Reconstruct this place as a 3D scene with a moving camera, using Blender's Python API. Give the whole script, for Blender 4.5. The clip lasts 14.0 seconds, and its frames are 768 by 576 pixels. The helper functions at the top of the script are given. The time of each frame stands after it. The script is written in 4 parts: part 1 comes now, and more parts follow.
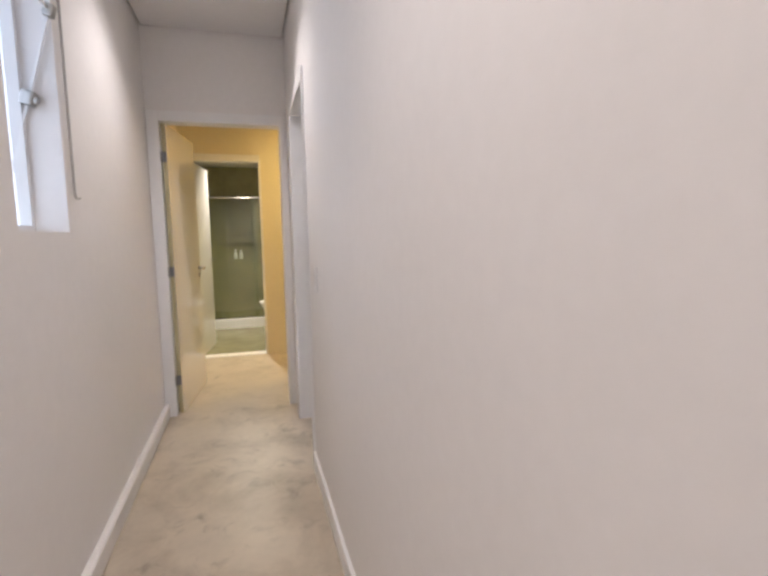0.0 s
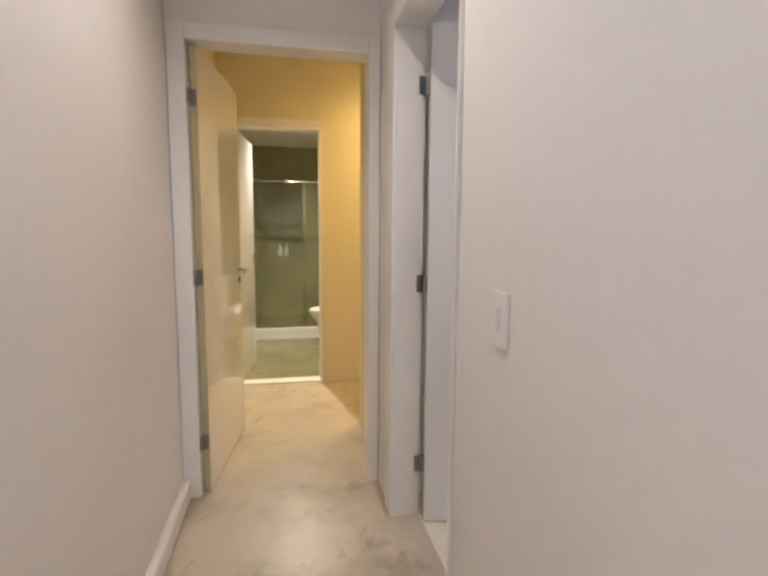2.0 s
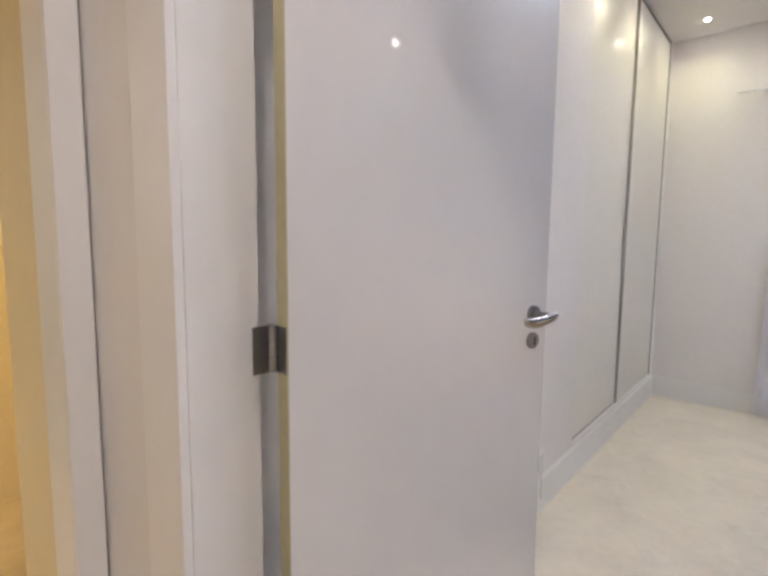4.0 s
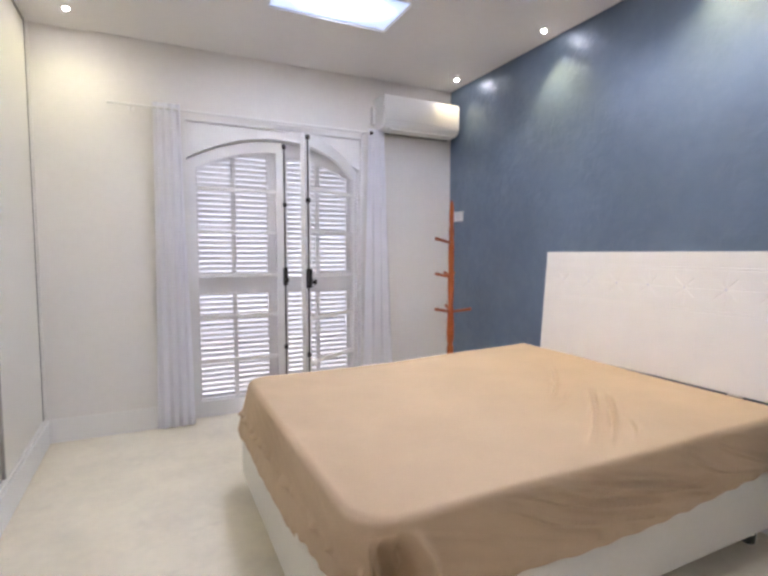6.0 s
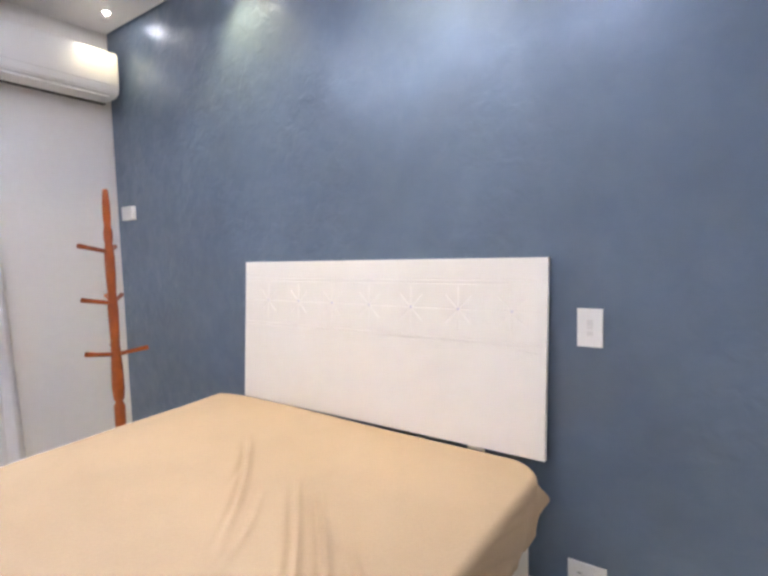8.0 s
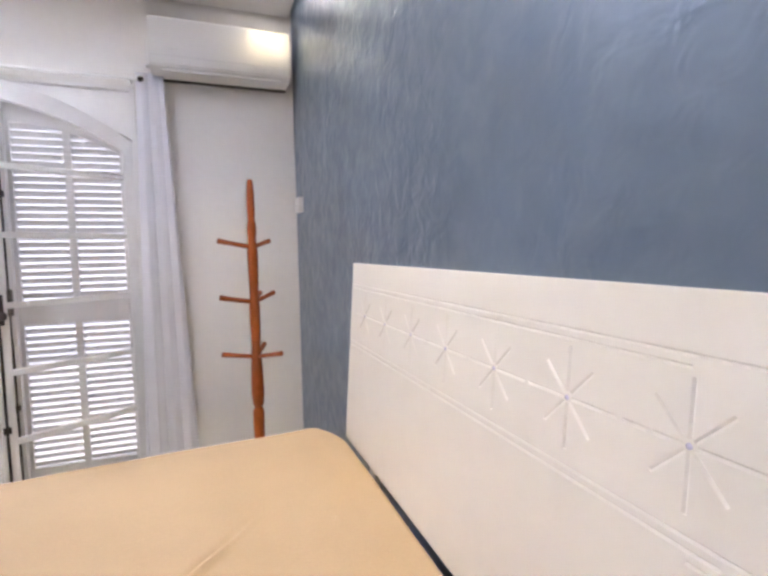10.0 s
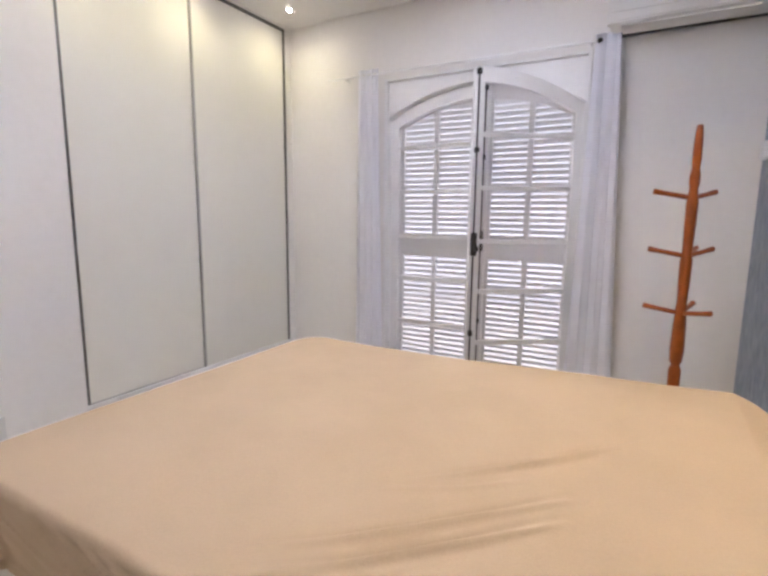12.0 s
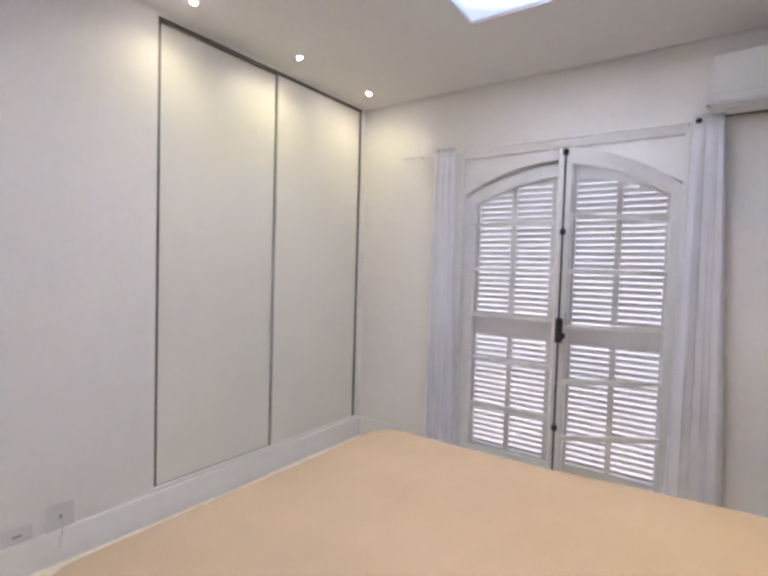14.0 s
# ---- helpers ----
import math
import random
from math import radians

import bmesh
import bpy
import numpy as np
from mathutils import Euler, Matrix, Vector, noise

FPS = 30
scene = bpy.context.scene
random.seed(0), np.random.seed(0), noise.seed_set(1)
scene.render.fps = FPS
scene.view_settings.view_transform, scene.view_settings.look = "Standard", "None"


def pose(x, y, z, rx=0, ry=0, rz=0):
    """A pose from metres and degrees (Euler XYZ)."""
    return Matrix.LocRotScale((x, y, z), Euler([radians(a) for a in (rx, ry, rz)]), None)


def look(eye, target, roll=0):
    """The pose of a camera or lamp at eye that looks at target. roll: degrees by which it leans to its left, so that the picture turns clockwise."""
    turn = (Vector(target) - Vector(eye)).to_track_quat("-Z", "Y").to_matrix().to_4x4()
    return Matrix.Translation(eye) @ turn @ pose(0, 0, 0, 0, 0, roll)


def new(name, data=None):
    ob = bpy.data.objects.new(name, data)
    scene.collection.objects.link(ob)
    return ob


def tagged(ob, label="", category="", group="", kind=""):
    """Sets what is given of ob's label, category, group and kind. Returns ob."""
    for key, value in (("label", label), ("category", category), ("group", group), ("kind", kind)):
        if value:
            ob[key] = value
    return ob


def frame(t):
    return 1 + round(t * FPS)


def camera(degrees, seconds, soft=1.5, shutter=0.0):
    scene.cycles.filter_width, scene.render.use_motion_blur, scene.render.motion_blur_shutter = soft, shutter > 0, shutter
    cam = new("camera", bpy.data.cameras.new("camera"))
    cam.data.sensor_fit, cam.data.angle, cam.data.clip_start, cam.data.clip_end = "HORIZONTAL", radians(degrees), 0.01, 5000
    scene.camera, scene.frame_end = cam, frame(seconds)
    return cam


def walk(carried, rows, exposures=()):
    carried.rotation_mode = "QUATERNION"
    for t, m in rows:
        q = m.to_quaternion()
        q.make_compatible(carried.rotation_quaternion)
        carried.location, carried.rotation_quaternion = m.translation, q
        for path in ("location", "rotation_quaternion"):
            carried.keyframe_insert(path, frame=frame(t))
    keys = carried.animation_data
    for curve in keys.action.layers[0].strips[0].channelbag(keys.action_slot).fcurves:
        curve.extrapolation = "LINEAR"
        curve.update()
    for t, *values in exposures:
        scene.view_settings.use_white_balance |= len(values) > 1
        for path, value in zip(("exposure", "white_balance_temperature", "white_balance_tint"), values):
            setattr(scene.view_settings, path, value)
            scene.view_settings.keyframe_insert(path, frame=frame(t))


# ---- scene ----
cam = camera(77.1, 14.0, soft=3.0)
EXPOSURES = [(0.0, 0.57, 6050, 18), (1.0, 0.58, 6080, 18), (1.5, 0.57, 6220, 18), (2.0, 0.53, 6500, 18), (2.2, 0.53, 6500, 18), (4.3, 0.8, 6250, 18), (5.0, 0.98, 6180, 18), (6.0, 0.97, 6180, 18), (6.5, 0.92, 6150, 18),
             (7.5, 1.18, 6150, 17), (9.8, 1.06, 6350, 18), (10.5, 0.92, 6350, 18), (11.0, 0.82, 6350, 19), (12.5, 0.88, 6330, 20), (13.2, 0.8, 6250, 18), (14.0, 0.75, 6300, 19)]
PATH = [
    (0, (3.673, -0.307, 1.287), (1.758, 0.226, 1.066), -1.0),
    (0.5, (3.366, -0.389, 1.285), (1.407, -0.057, 1.057), -0.2),
    (1, (3.059, -0.445, 1.277), (1.1, -0.106, 1.061), 0.2),
    (1.5, (2.703, -0.475, 1.285), (0.763, -0.047, 1.053), 0.3),
    (2, (2.31, -0.453, 1.262), (0.365, -0.052, 1.032), 0.4),
    (2.2, (2.159, -0.441, 1.269), (0.211, -0.048, 1.043), 0.4),
    (4.3, (0.872, -0.277, 1.217), (-0.044, 1.488, 1.0), 0.0),
    (4.5, (0.828, -0.234, 1.222), (0.219, 1.657, 0.998), -0.5),
    (4.8, (0.778, -0.131, 1.21), (0.626, 1.849, 0.976), -1.1),
    (5, (0.777, -0.096, 1.214), (0.862, 1.886, 0.957), -1.0),
    (5.5, (0.767, 0.065, 1.211), (1.306, 1.977, 0.977), -0.5),
    (6, (0.821, 0.164, 1.244), (1.683, 1.962, 1.1), 0.1),
    (6.5, (0.904, 0.31, 1.275), (2.068, 1.934, 1.2), 0.2),
    (7, (1.041, 0.463, 1.287), (2.457, 1.875, 1.232), -0.4),
    (7.5, (1.32, 0.62, 1.286), (2.894, 1.848, 1.172), -1.6),
    (7.7, (1.466, 0.674, 1.281), (3.105, 1.812, 1.14), -1.6),
    (9.8, (2.668, 0.899, 1.304), (3.617, 2.65, 1.118), -0.9),
    (10, (2.725, 0.921, 1.305), (3.416, 2.79, 1.144), -1.0),
    (10.5, (2.769, 0.917, 1.325), (2.663, 2.912, 1.243), -0.35),
    (11, (2.748, 0.761, 1.334), (2.024, 2.622, 1.227), 0.2),
    (11.5, (2.773, 0.714, 1.293), (1.8, 2.446, 1.059), 0.2),
    (12, (2.791, 0.692, 1.238), (1.838, 2.424, 0.934), 0.6),
    (12.5, (2.818, 0.703, 1.341), (1.894, 2.473, 1.235), 0.6),
    (13, (2.828, 0.68, 1.447), (1.921, 2.459, 1.569), 0.5),
    (13.5, (2.811, 0.689, 1.446), (1.841, 2.435, 1.541), 0.8),
    (14, (2.595, 0.737, 1.382), (1.446, 2.371, 1.302), 1.7),
]
walk(cam, [(t, look(*p)) for t, *p in PATH], EXPOSURES)

# ---- world and light ----
world = bpy.data.worlds.new("world")
scene.world = world
world.use_nodes = True
wn = world.node_tree.nodes
sky = wn.new("ShaderNodeTexSky")
sky.sky_type, sky.sun_disc = "NISHITA", False
sky.sun_elevation, sky.sun_rotation = radians(55), radians(270)
world.node_tree.links.new(sky.outputs[0], wn["Background"].inputs[0])
wn["Background"].inputs[1].default_value = 0.07
SUN = 2.0
DOWNLIGHT, WARM, CORRIDOR = 10.5, 55.0, 60.0
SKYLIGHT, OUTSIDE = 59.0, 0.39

sun = bpy.data.lights.new("sun", "SUN")
sun.energy, sun.angle, sun.color = SUN, radians(0.5), (1.0, 0.96, 0.9)
new("sun", sun).matrix_world = look((-8, 0, 12), (0, 0, 0))


# ---- materials ----
def material(name, color, rough=0.5, metal=0.0, vary=0.06, grain=40.0, blotch=2.0, bump=0.0, bump_scale=60.0, coat=0.0, dark=None, emit=None, strength=0.0, spec=0.5):
    """A principled material whose colour varies at two scales, with a fine relief."""
    m = bpy.data.materials.new(name)
    m.use_nodes = True
    nt = m.node_tree
    b = nt.nodes["Principled BSDF"]
    b.inputs["Roughness"].default_value, b.inputs["Metallic"].default_value = rough, metal
    b.inputs["Coat Weight"].default_value, b.inputs["Coat Roughness"].default_value = coat, 0.05
    b.inputs["Specular IOR Level"].default_value = spec
    if emit:
        b.inputs["Emission Color"].default_value = (*emit, 1)
        b.inputs["Emission Strength"].default_value = strength
    geo = nt.nodes.new("ShaderNodeTexCoord")
    n1, n2 = nt.nodes.new("ShaderNodeTexNoise"), nt.nodes.new("ShaderNodeTexNoise")
    for n, sc, det in ((n1, blotch, 4), (n2, grain, 3)):
        n.inputs["Scale"].default_value, n.inputs["Detail"].default_value = sc, det
        nt.links.new(geo.outputs["Object"], n.inputs["Vector"])
    add = nt.nodes.new("ShaderNodeMath")
    add.operation = "MULTIPLY_ADD"
    add.inputs[1].default_value = 0.7
    nt.links.new(n1.outputs["Fac"], add.inputs[0])
    half = nt.nodes.new("ShaderNodeMath")
    half.operation = "MULTIPLY"
    half.inputs[1].default_value = 0.3
    nt.links.new(n2.outputs["Fac"], half.inputs[0])
    nt.links.new(half.outputs[0], add.inputs[2])
    ramp = nt.nodes.new("ShaderNodeValToRGB")
    low = dark or tuple(c * (1 - vary) for c in color)
    high = tuple(min(1, c * (1 + vary)) for c in color) if not dark else color
    ramp.color_ramp.elements[0].position, ramp.color_ramp.elements[1].position = 0.36, 0.6
    ramp.color_ramp.elements[0].color, ramp.color_ramp.elements[1].color = (*low, 1), (*high, 1)
    nt.links.new(add.outputs[0], ramp.inputs[0])
    nt.links.new(ramp.outputs[0], b.inputs["Base Color"])
    if bump:
        n3 = nt.nodes.new("ShaderNodeTexNoise")
        n3.inputs["Scale"].default_value, n3.inputs["Detail"].default_value = bump_scale, 4
        nt.links.new(geo.outputs["Object"], n3.inputs["Vector"])
        bp = nt.nodes.new("ShaderNodeBump")
        bp.inputs["Strength"].default_value, bp.inputs["Distance"].default_value = bump, 0.01
        nt.links.new(n3.outputs["Fac"], bp.inputs["Height"])
        nt.links.new(bp.outputs["Normal"], b.inputs["Normal"])
    return m


def concrete(name, color, stain, amount, marks):
    """Polished cement floor with soft clouds, crisp dark trowel marks and small specks."""
    m = material(name, color, 0.36, vary=0.06, grain=22, blotch=3.2, bump=0.04, bump_scale=30)
    nt = m.node_tree
    b = nt.nodes["Principled BSDF"]
    base = b.inputs["Base Color"].links[0].from_socket
    geo = nt.nodes.new("ShaderNodeTexCoord")

    def cloud(scale, detail, twist, low, high, strength):
        n, r = nt.nodes.new("ShaderNodeTexNoise"), nt.nodes.new("ShaderNodeMapRange")
        n.inputs["Scale"].default_value, n.inputs["Detail"].default_value, n.inputs["Distortion"].default_value = scale, detail, twist
        n.inputs["Roughness"].default_value = 0.6
        nt.links.new(geo.outputs["Object"], n.inputs["Vector"])
        r.inputs[1].default_value, r.inputs[2].default_value, r.inputs[3].default_value, r.inputs[4].default_value = low, high, 0.0, strength
        nt.links.new(n.outputs["Fac"], r.inputs[0])
        return r.outputs[0]

    def times(p, q):
        k = nt.nodes.new("ShaderNodeMath")
        k.operation = "MULTIPLY"
        nt.links.new(p, k.inputs[0])
        nt.links.new(q, k.inputs[1])
        return k.outputs[0]

    def over(under, fac, tint):
        mix = nt.nodes.new("ShaderNodeMix")
        mix.data_type = "RGBA"
        nt.links.new(fac, mix.inputs[0])
        nt.links.new(under, mix.inputs[6])
        mix.inputs[7].default_value = (*tint, 1)
        return mix.outputs[2]

    base = over(base, cloud(2.2, 6, 0.4, 0.48, 0.72, amount), stain)
    base = over(base, times(cloud(6.5, 7, 1.1, 0.52, 0.68, marks), cloud(2.6, 3, 0.3, 0.47, 0.62, 1.0)), tuple(c * 0.55 for c in stain))
    base = over(base, cloud(34.0, 2, 0.0, 0.715, 0.74, marks * 0.8), tuple(c * 0.5 for c in stain))
    nt.links.new(base, b.inputs["Base Color"])
    return m


def pearl_blue():
    """Blue pearlescent stucco: trowelled flakes that stand out in patches, under a satin glaze."""
    m = material("blue pearl stucco", (0.128, 0.177, 0.257), 0.42, 0.3, vary=0.08, coat=0.5, grain=6, blotch=2.2, spec=0.4)
    nt = m.node_tree
    b = nt.nodes["Principled BSDF"]
    b.inputs["Coat Roughness"].default_value = 0.33
    geo = nt.nodes.new("ShaderNodeTexCoord")

    def field(scale, detail, twist, low, high, a, z):
        n, r = nt.nodes.new("ShaderNodeTexNoise"), nt.nodes.new("ShaderNodeMapRange")
        n.inputs["Scale"].default_value, n.inputs["Detail"].default_value, n.inputs["Distortion"].default_value = scale, detail, twist
        nt.links.new(geo.outputs["Object"], n.inputs["Vector"])
        r.interpolation_type = "SMOOTHSTEP"
        r.inputs[1].default_value, r.inputs[2].default_value, r.inputs[3].default_value, r.inputs[4].default_value = low, high, a, z
        nt.links.new(n.outputs["Fac"], r.inputs[0])
        return r.outputs[0]

    def both(p, q, how):
        k = nt.nodes.new("ShaderNodeMath")
        k.operation = how
        nt.links.new(p, k.inputs[0])
        nt.links.new(q, k.inputs[1])
        return k.outputs[0]

    patch = field(1.9, 3, 0.2, 0.4, 0.64, 0.12, 1.0)
    relief = both(both(field(15, 2, 0.6, 0.25, 0.75, 0.0, 1.0), patch, "MULTIPLY"), field(6, 2, 0.3, 0.2, 0.8, 0.0, 0.4), "ADD")
    bp = nt.nodes.new("ShaderNodeBump")
    bp.inputs["Strength"].default_value, bp.inputs["Distance"].default_value = 0.22, 0.012
    nt.links.new(relief, bp.inputs["Height"])
    nt.links.new(bp.outputs["Normal"], b.inputs["Normal"])
    nt.links.new(bp.outputs["Normal"], b.inputs["Coat Normal"])
    nt.links.new(field(11, 3, 0.4, 0.36, 0.64, 0.35, 0.47), b.inputs["Roughness"])
    nt.links.new(field(13, 3, 0.5, 0.38, 0.66, 0.4, 0.65), b.inputs["Coat Weight"])
    return m


def glass(name, tint=(1, 1, 1), rough=0.0):
    """A thin clear pane: part mirror, part clear."""
    m = bpy.data.materials.new(name)
    m.use_nodes = True
    nt = m.node_tree
    nt.nodes.remove(nt.nodes["Principled BSDF"])
    t, g, mix = (nt.nodes.new(k) for k in ("ShaderNodeBsdfTransparent", "ShaderNodeBsdfGlossy", "ShaderNodeMixShader"))
    mix.inputs[0].default_value = 0.05
    t.inputs[0].default_value = (*tint, 1)
    g.inputs["Roughness"].default_value = rough
    nt.links.new(t.outputs[0], mix.inputs[1])
    nt.links.new(g.outputs[0], mix.inputs[2])
    nt.links.new(mix.outputs[0], nt.nodes["Material Output"].inputs[0])
    return m


def glow_pane():
    """Frosted pane that glows by itself, with a bright middle and blue rim painted into its emission."""
    m = material("frosted skylight with painted glow", (0.9, 0.95, 1), 0.4, emit=(0.86, 0.92, 1.0), strength=SKYLIGHT)
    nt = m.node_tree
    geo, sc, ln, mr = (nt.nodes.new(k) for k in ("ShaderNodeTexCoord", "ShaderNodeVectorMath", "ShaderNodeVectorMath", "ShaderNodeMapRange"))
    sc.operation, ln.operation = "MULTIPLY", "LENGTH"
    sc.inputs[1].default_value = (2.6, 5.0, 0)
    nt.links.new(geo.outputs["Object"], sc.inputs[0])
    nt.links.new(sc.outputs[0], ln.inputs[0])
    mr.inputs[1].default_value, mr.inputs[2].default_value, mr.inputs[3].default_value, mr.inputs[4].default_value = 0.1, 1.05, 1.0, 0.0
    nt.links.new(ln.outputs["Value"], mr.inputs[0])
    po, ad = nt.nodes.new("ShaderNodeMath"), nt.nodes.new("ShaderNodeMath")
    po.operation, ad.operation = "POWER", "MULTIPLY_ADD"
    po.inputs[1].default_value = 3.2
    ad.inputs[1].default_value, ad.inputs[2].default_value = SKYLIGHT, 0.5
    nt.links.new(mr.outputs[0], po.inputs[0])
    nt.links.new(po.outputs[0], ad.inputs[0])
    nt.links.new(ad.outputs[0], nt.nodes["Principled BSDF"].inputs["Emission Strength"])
    # the blue rim stands in for daylight on the shaft's sides
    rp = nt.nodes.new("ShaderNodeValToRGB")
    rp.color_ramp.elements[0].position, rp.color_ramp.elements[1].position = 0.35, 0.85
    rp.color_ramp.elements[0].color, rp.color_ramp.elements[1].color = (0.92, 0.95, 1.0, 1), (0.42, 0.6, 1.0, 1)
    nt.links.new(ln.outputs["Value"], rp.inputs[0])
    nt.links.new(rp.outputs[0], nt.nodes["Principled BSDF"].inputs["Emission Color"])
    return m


WALL = material("white wall paint", (0.82, 0.795, 0.775), 0.55, vary=0.025, grain=25, blotch=0.9, bump=0.03, bump_scale=90)
HALLWALL = material("cream wall paint", (0.78, 0.70, 0.52), 0.55, vary=0.03, grain=25, blotch=0.9, bump=0.03, bump_scale=90)
CEIL = material("ceiling paint", (0.8, 0.785, 0.78), 0.65, vary=0.02, grain=20, blotch=0.8)
FLOOR = concrete("cream polished cement", (0.8, 0.735, 0.61), (0.6, 0.53, 0.41), 0.3, 0.18)
GREYFLOOR = concrete("grey beige polished cement", (0.54, 0.465, 0.365), (0.29, 0.235, 0.17), 0.7, 0.6)
BLUE = pearl_blue()
LACQUER = material("white door lacquer", (0.78, 0.765, 0.76), 0.2, vary=0.015, grain=8, blotch=1.2, coat=1.0)
TRIM = material("white trim paint", (0.85, 0.84, 0.83), 0.35, vary=0.02, grain=18, blotch=1.5)
PANEL = material("off-white wardrobe laminate", (0.80, 0.78, 0.72), 0.3, vary=0.015, grain=12, blotch=0.7)
PROFILE = material("dark anodised aluminium", (0.17, 0.165, 0.155), 0.35, 1.0, vary=0.08, grain=120)
ALU = material("brushed aluminium", (0.45, 0.44, 0.42), 0.32, 1.0, vary=0.08, grain=120)
STEEL = material("polished steel", (0.5, 0.49, 0.48), 0.16, 1.0, vary=0.05, grain=60)
HINGE = material("dark steel", (0.24, 0.24, 0.25), 0.3, 1.0, vary=0.1, grain=60)
BRONZE = material("dark iron", (0.05, 0.045, 0.045), 0.4, 0.7, vary=0.2, grain=60)
SHUTTER = material("white shutter paint", (0.84, 0.83, 0.83), 0.42, vary=0.03, grain=40, blotch=3)
SHEET = material("tan cotton sheet", (0.55, 0.41, 0.275), 0.85, vary=0.05, grain=160, blotch=2.5, bump=0.12, bump_scale=220, spec=0.2)
BASE = material("white bed base vinyl", (0.74, 0.71, 0.64), 0.5, vary=0.03, grain=60, blotch=2, bump=0.05, bump_scale=200)
BOARD = material("white headboard lacquer", (0.86, 0.83, 0.785), 0.3, vary=0.02, grain=14, blotch=1.2)
WOOD = material("orange varnished wood", (0.34, 0.073, 0.01), 0.32, vary=0.2, grain=45, blotch=9, coat=0.3)
CURTAIN = material("white voile curtain", (0.92, 0.92, 0.96), 0.8, vary=0.03, grain=200, blotch=4, bump=0.08, bump_scale=300, spec=0.2)
def voile(m):
    """Lets light through a cloth."""
    nt = m.node_tree
    b, t, mix = nt.nodes["Principled BSDF"], nt.nodes.new("ShaderNodeBsdfTranslucent"), nt.nodes.new("ShaderNodeMixShader")
    t.inputs[0].default_value = (0.92, 0.91, 0.97, 1)
    mix.inputs[0].default_value = 0.4
    nt.links.new(b.outputs[0], mix.inputs[1])
    nt.links.new(t.outputs[0], mix.inputs[2])
    nt.links.new(mix.outputs[0], nt.nodes["Material Output"].inputs[0])


voile(CURTAIN)
OLIVE = material("olive door edge", (0.5, 0.45, 0.27), 0.6, vary=0.08, grain=60)
PLASTIC = material("white plastic", (0.8, 0.79, 0.78), 0.32, vary=0.01, grain=10)
DARK = material("black plastic", (0.02, 0.02, 0.02), 0.45, vary=0.1)
GAP = material("bare cement in the recess", (0.16, 0.15, 0.14), 0.9, vary=0.15)
TILE = material("olive cement tile", (0.26, 0.24, 0.14), 0.2, vary=0.22, grain=7, blotch=1.6)
CERAMIC = material("white glazed ceramic", (0.85, 0.85, 0.83), 0.08, vary=0.01, coat=0.4)
LAMP = material("lit lamp lens", (1, 1, 1), 0.4, emit=(1.0, 0.94, 0.84), strength=180)
WARMLAMP = material("lit warm lamp lens", (1, 1, 1), 0.4, emit=(1.0, 0.72, 0.32), strength=30)
SKYPANE = glow_pane()
DAY = material("bright overcast distance", (0.9, 0.93, 0.96), 0.9, emit=(1.0, 0.975, 0.985), strength=OUTSIDE)
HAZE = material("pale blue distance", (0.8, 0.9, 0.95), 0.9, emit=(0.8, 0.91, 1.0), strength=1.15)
GLASS = glass("clear glass", (0.98, 0.975, 0.98))
GREENGLASS = glass("greenish shower glass", (0.91, 0.94, 0.88))
CRYSTAL = material("violet crystal", (0.7, 0.68, 0.86), 0.05, vary=0.2, coat=1.0)
OUTER = material("exterior render", (0.7, 0.68, 0.66), 0.8, vary=0.06, bump=0.1)


# ---- mesh helpers ----
def box(bm, x0, y0, z0, x1, y1, z1, bevel=0.0, seg=2):
    r = bmesh.ops.create_cube(bm, size=1)["verts"]
    bmesh.ops.scale(bm, vec=(x1 - x0, y1 - y0, z1 - z0), verts=r)
    bmesh.ops.translate(bm, vec=((x0 + x1) / 2, (y0 + y1) / 2, (z0 + z1) / 2), verts=r)
    if bevel:
        es = list({e for v in r for e in v.link_edges})
        bmesh.ops.bevel(bm, geom=es, offset=bevel, segments=seg, profile=0.7, affect="EDGES")
    return bm


def tube(bm, a, b, r, r2=None, n=16):
    a, b = Vector(a), Vector(b)
    m = Matrix.Translation((a + b) / 2) @ (b - a).to_track_quat("Z", "Y").to_matrix().to_4x4()
    bmesh.ops.create_cone(bm, cap_ends=True, segments=n, radius1=r, radius2=r if r2 is None else r2, depth=(b - a).length, matrix=m)
    return bm


def lathe(bm, profile, n=20, at=(0, 0, 0)):
    """A turned shape from (radius, height) pairs."""
    rings = [[bm.verts.new((at[0] + r * math.cos(2 * math.pi * i / n), at[1] + r * math.sin(2 * math.pi * i / n), at[2] + z)) for i in range(n)] for r, z in profile]
    for p, q in zip(rings, rings[1:]):
        for i in range(n):
            bm.faces.new((p[i], p[(i + 1) % n], q[(i + 1) % n], q[i]))
    bm.faces.new(rings[0][::-1])
    bm.faces.new(rings[-1])
    return bm


def made(name, bm, mat, smooth=False):
    me = bpy.data.meshes.new(name)
    bmesh.ops.recalc_face_normals(bm, faces=bm.faces)
    if smooth:
        for f in bm.faces:
            f.smooth = True
    bm.to_mesh(me)
    bm.free()
    me.materials.append(mat)
    if smooth:
        me.set_sharp_from_angle(angle=radians(38))
    return new(name, me)


def part(name, bm, mat, parent, label="", smooth=False, at=None):
    ob = made(name, bm, mat, smooth)
    ob.parent = parent
    if at is not None:
        ob.matrix_basis = at
    return tagged(ob, label)


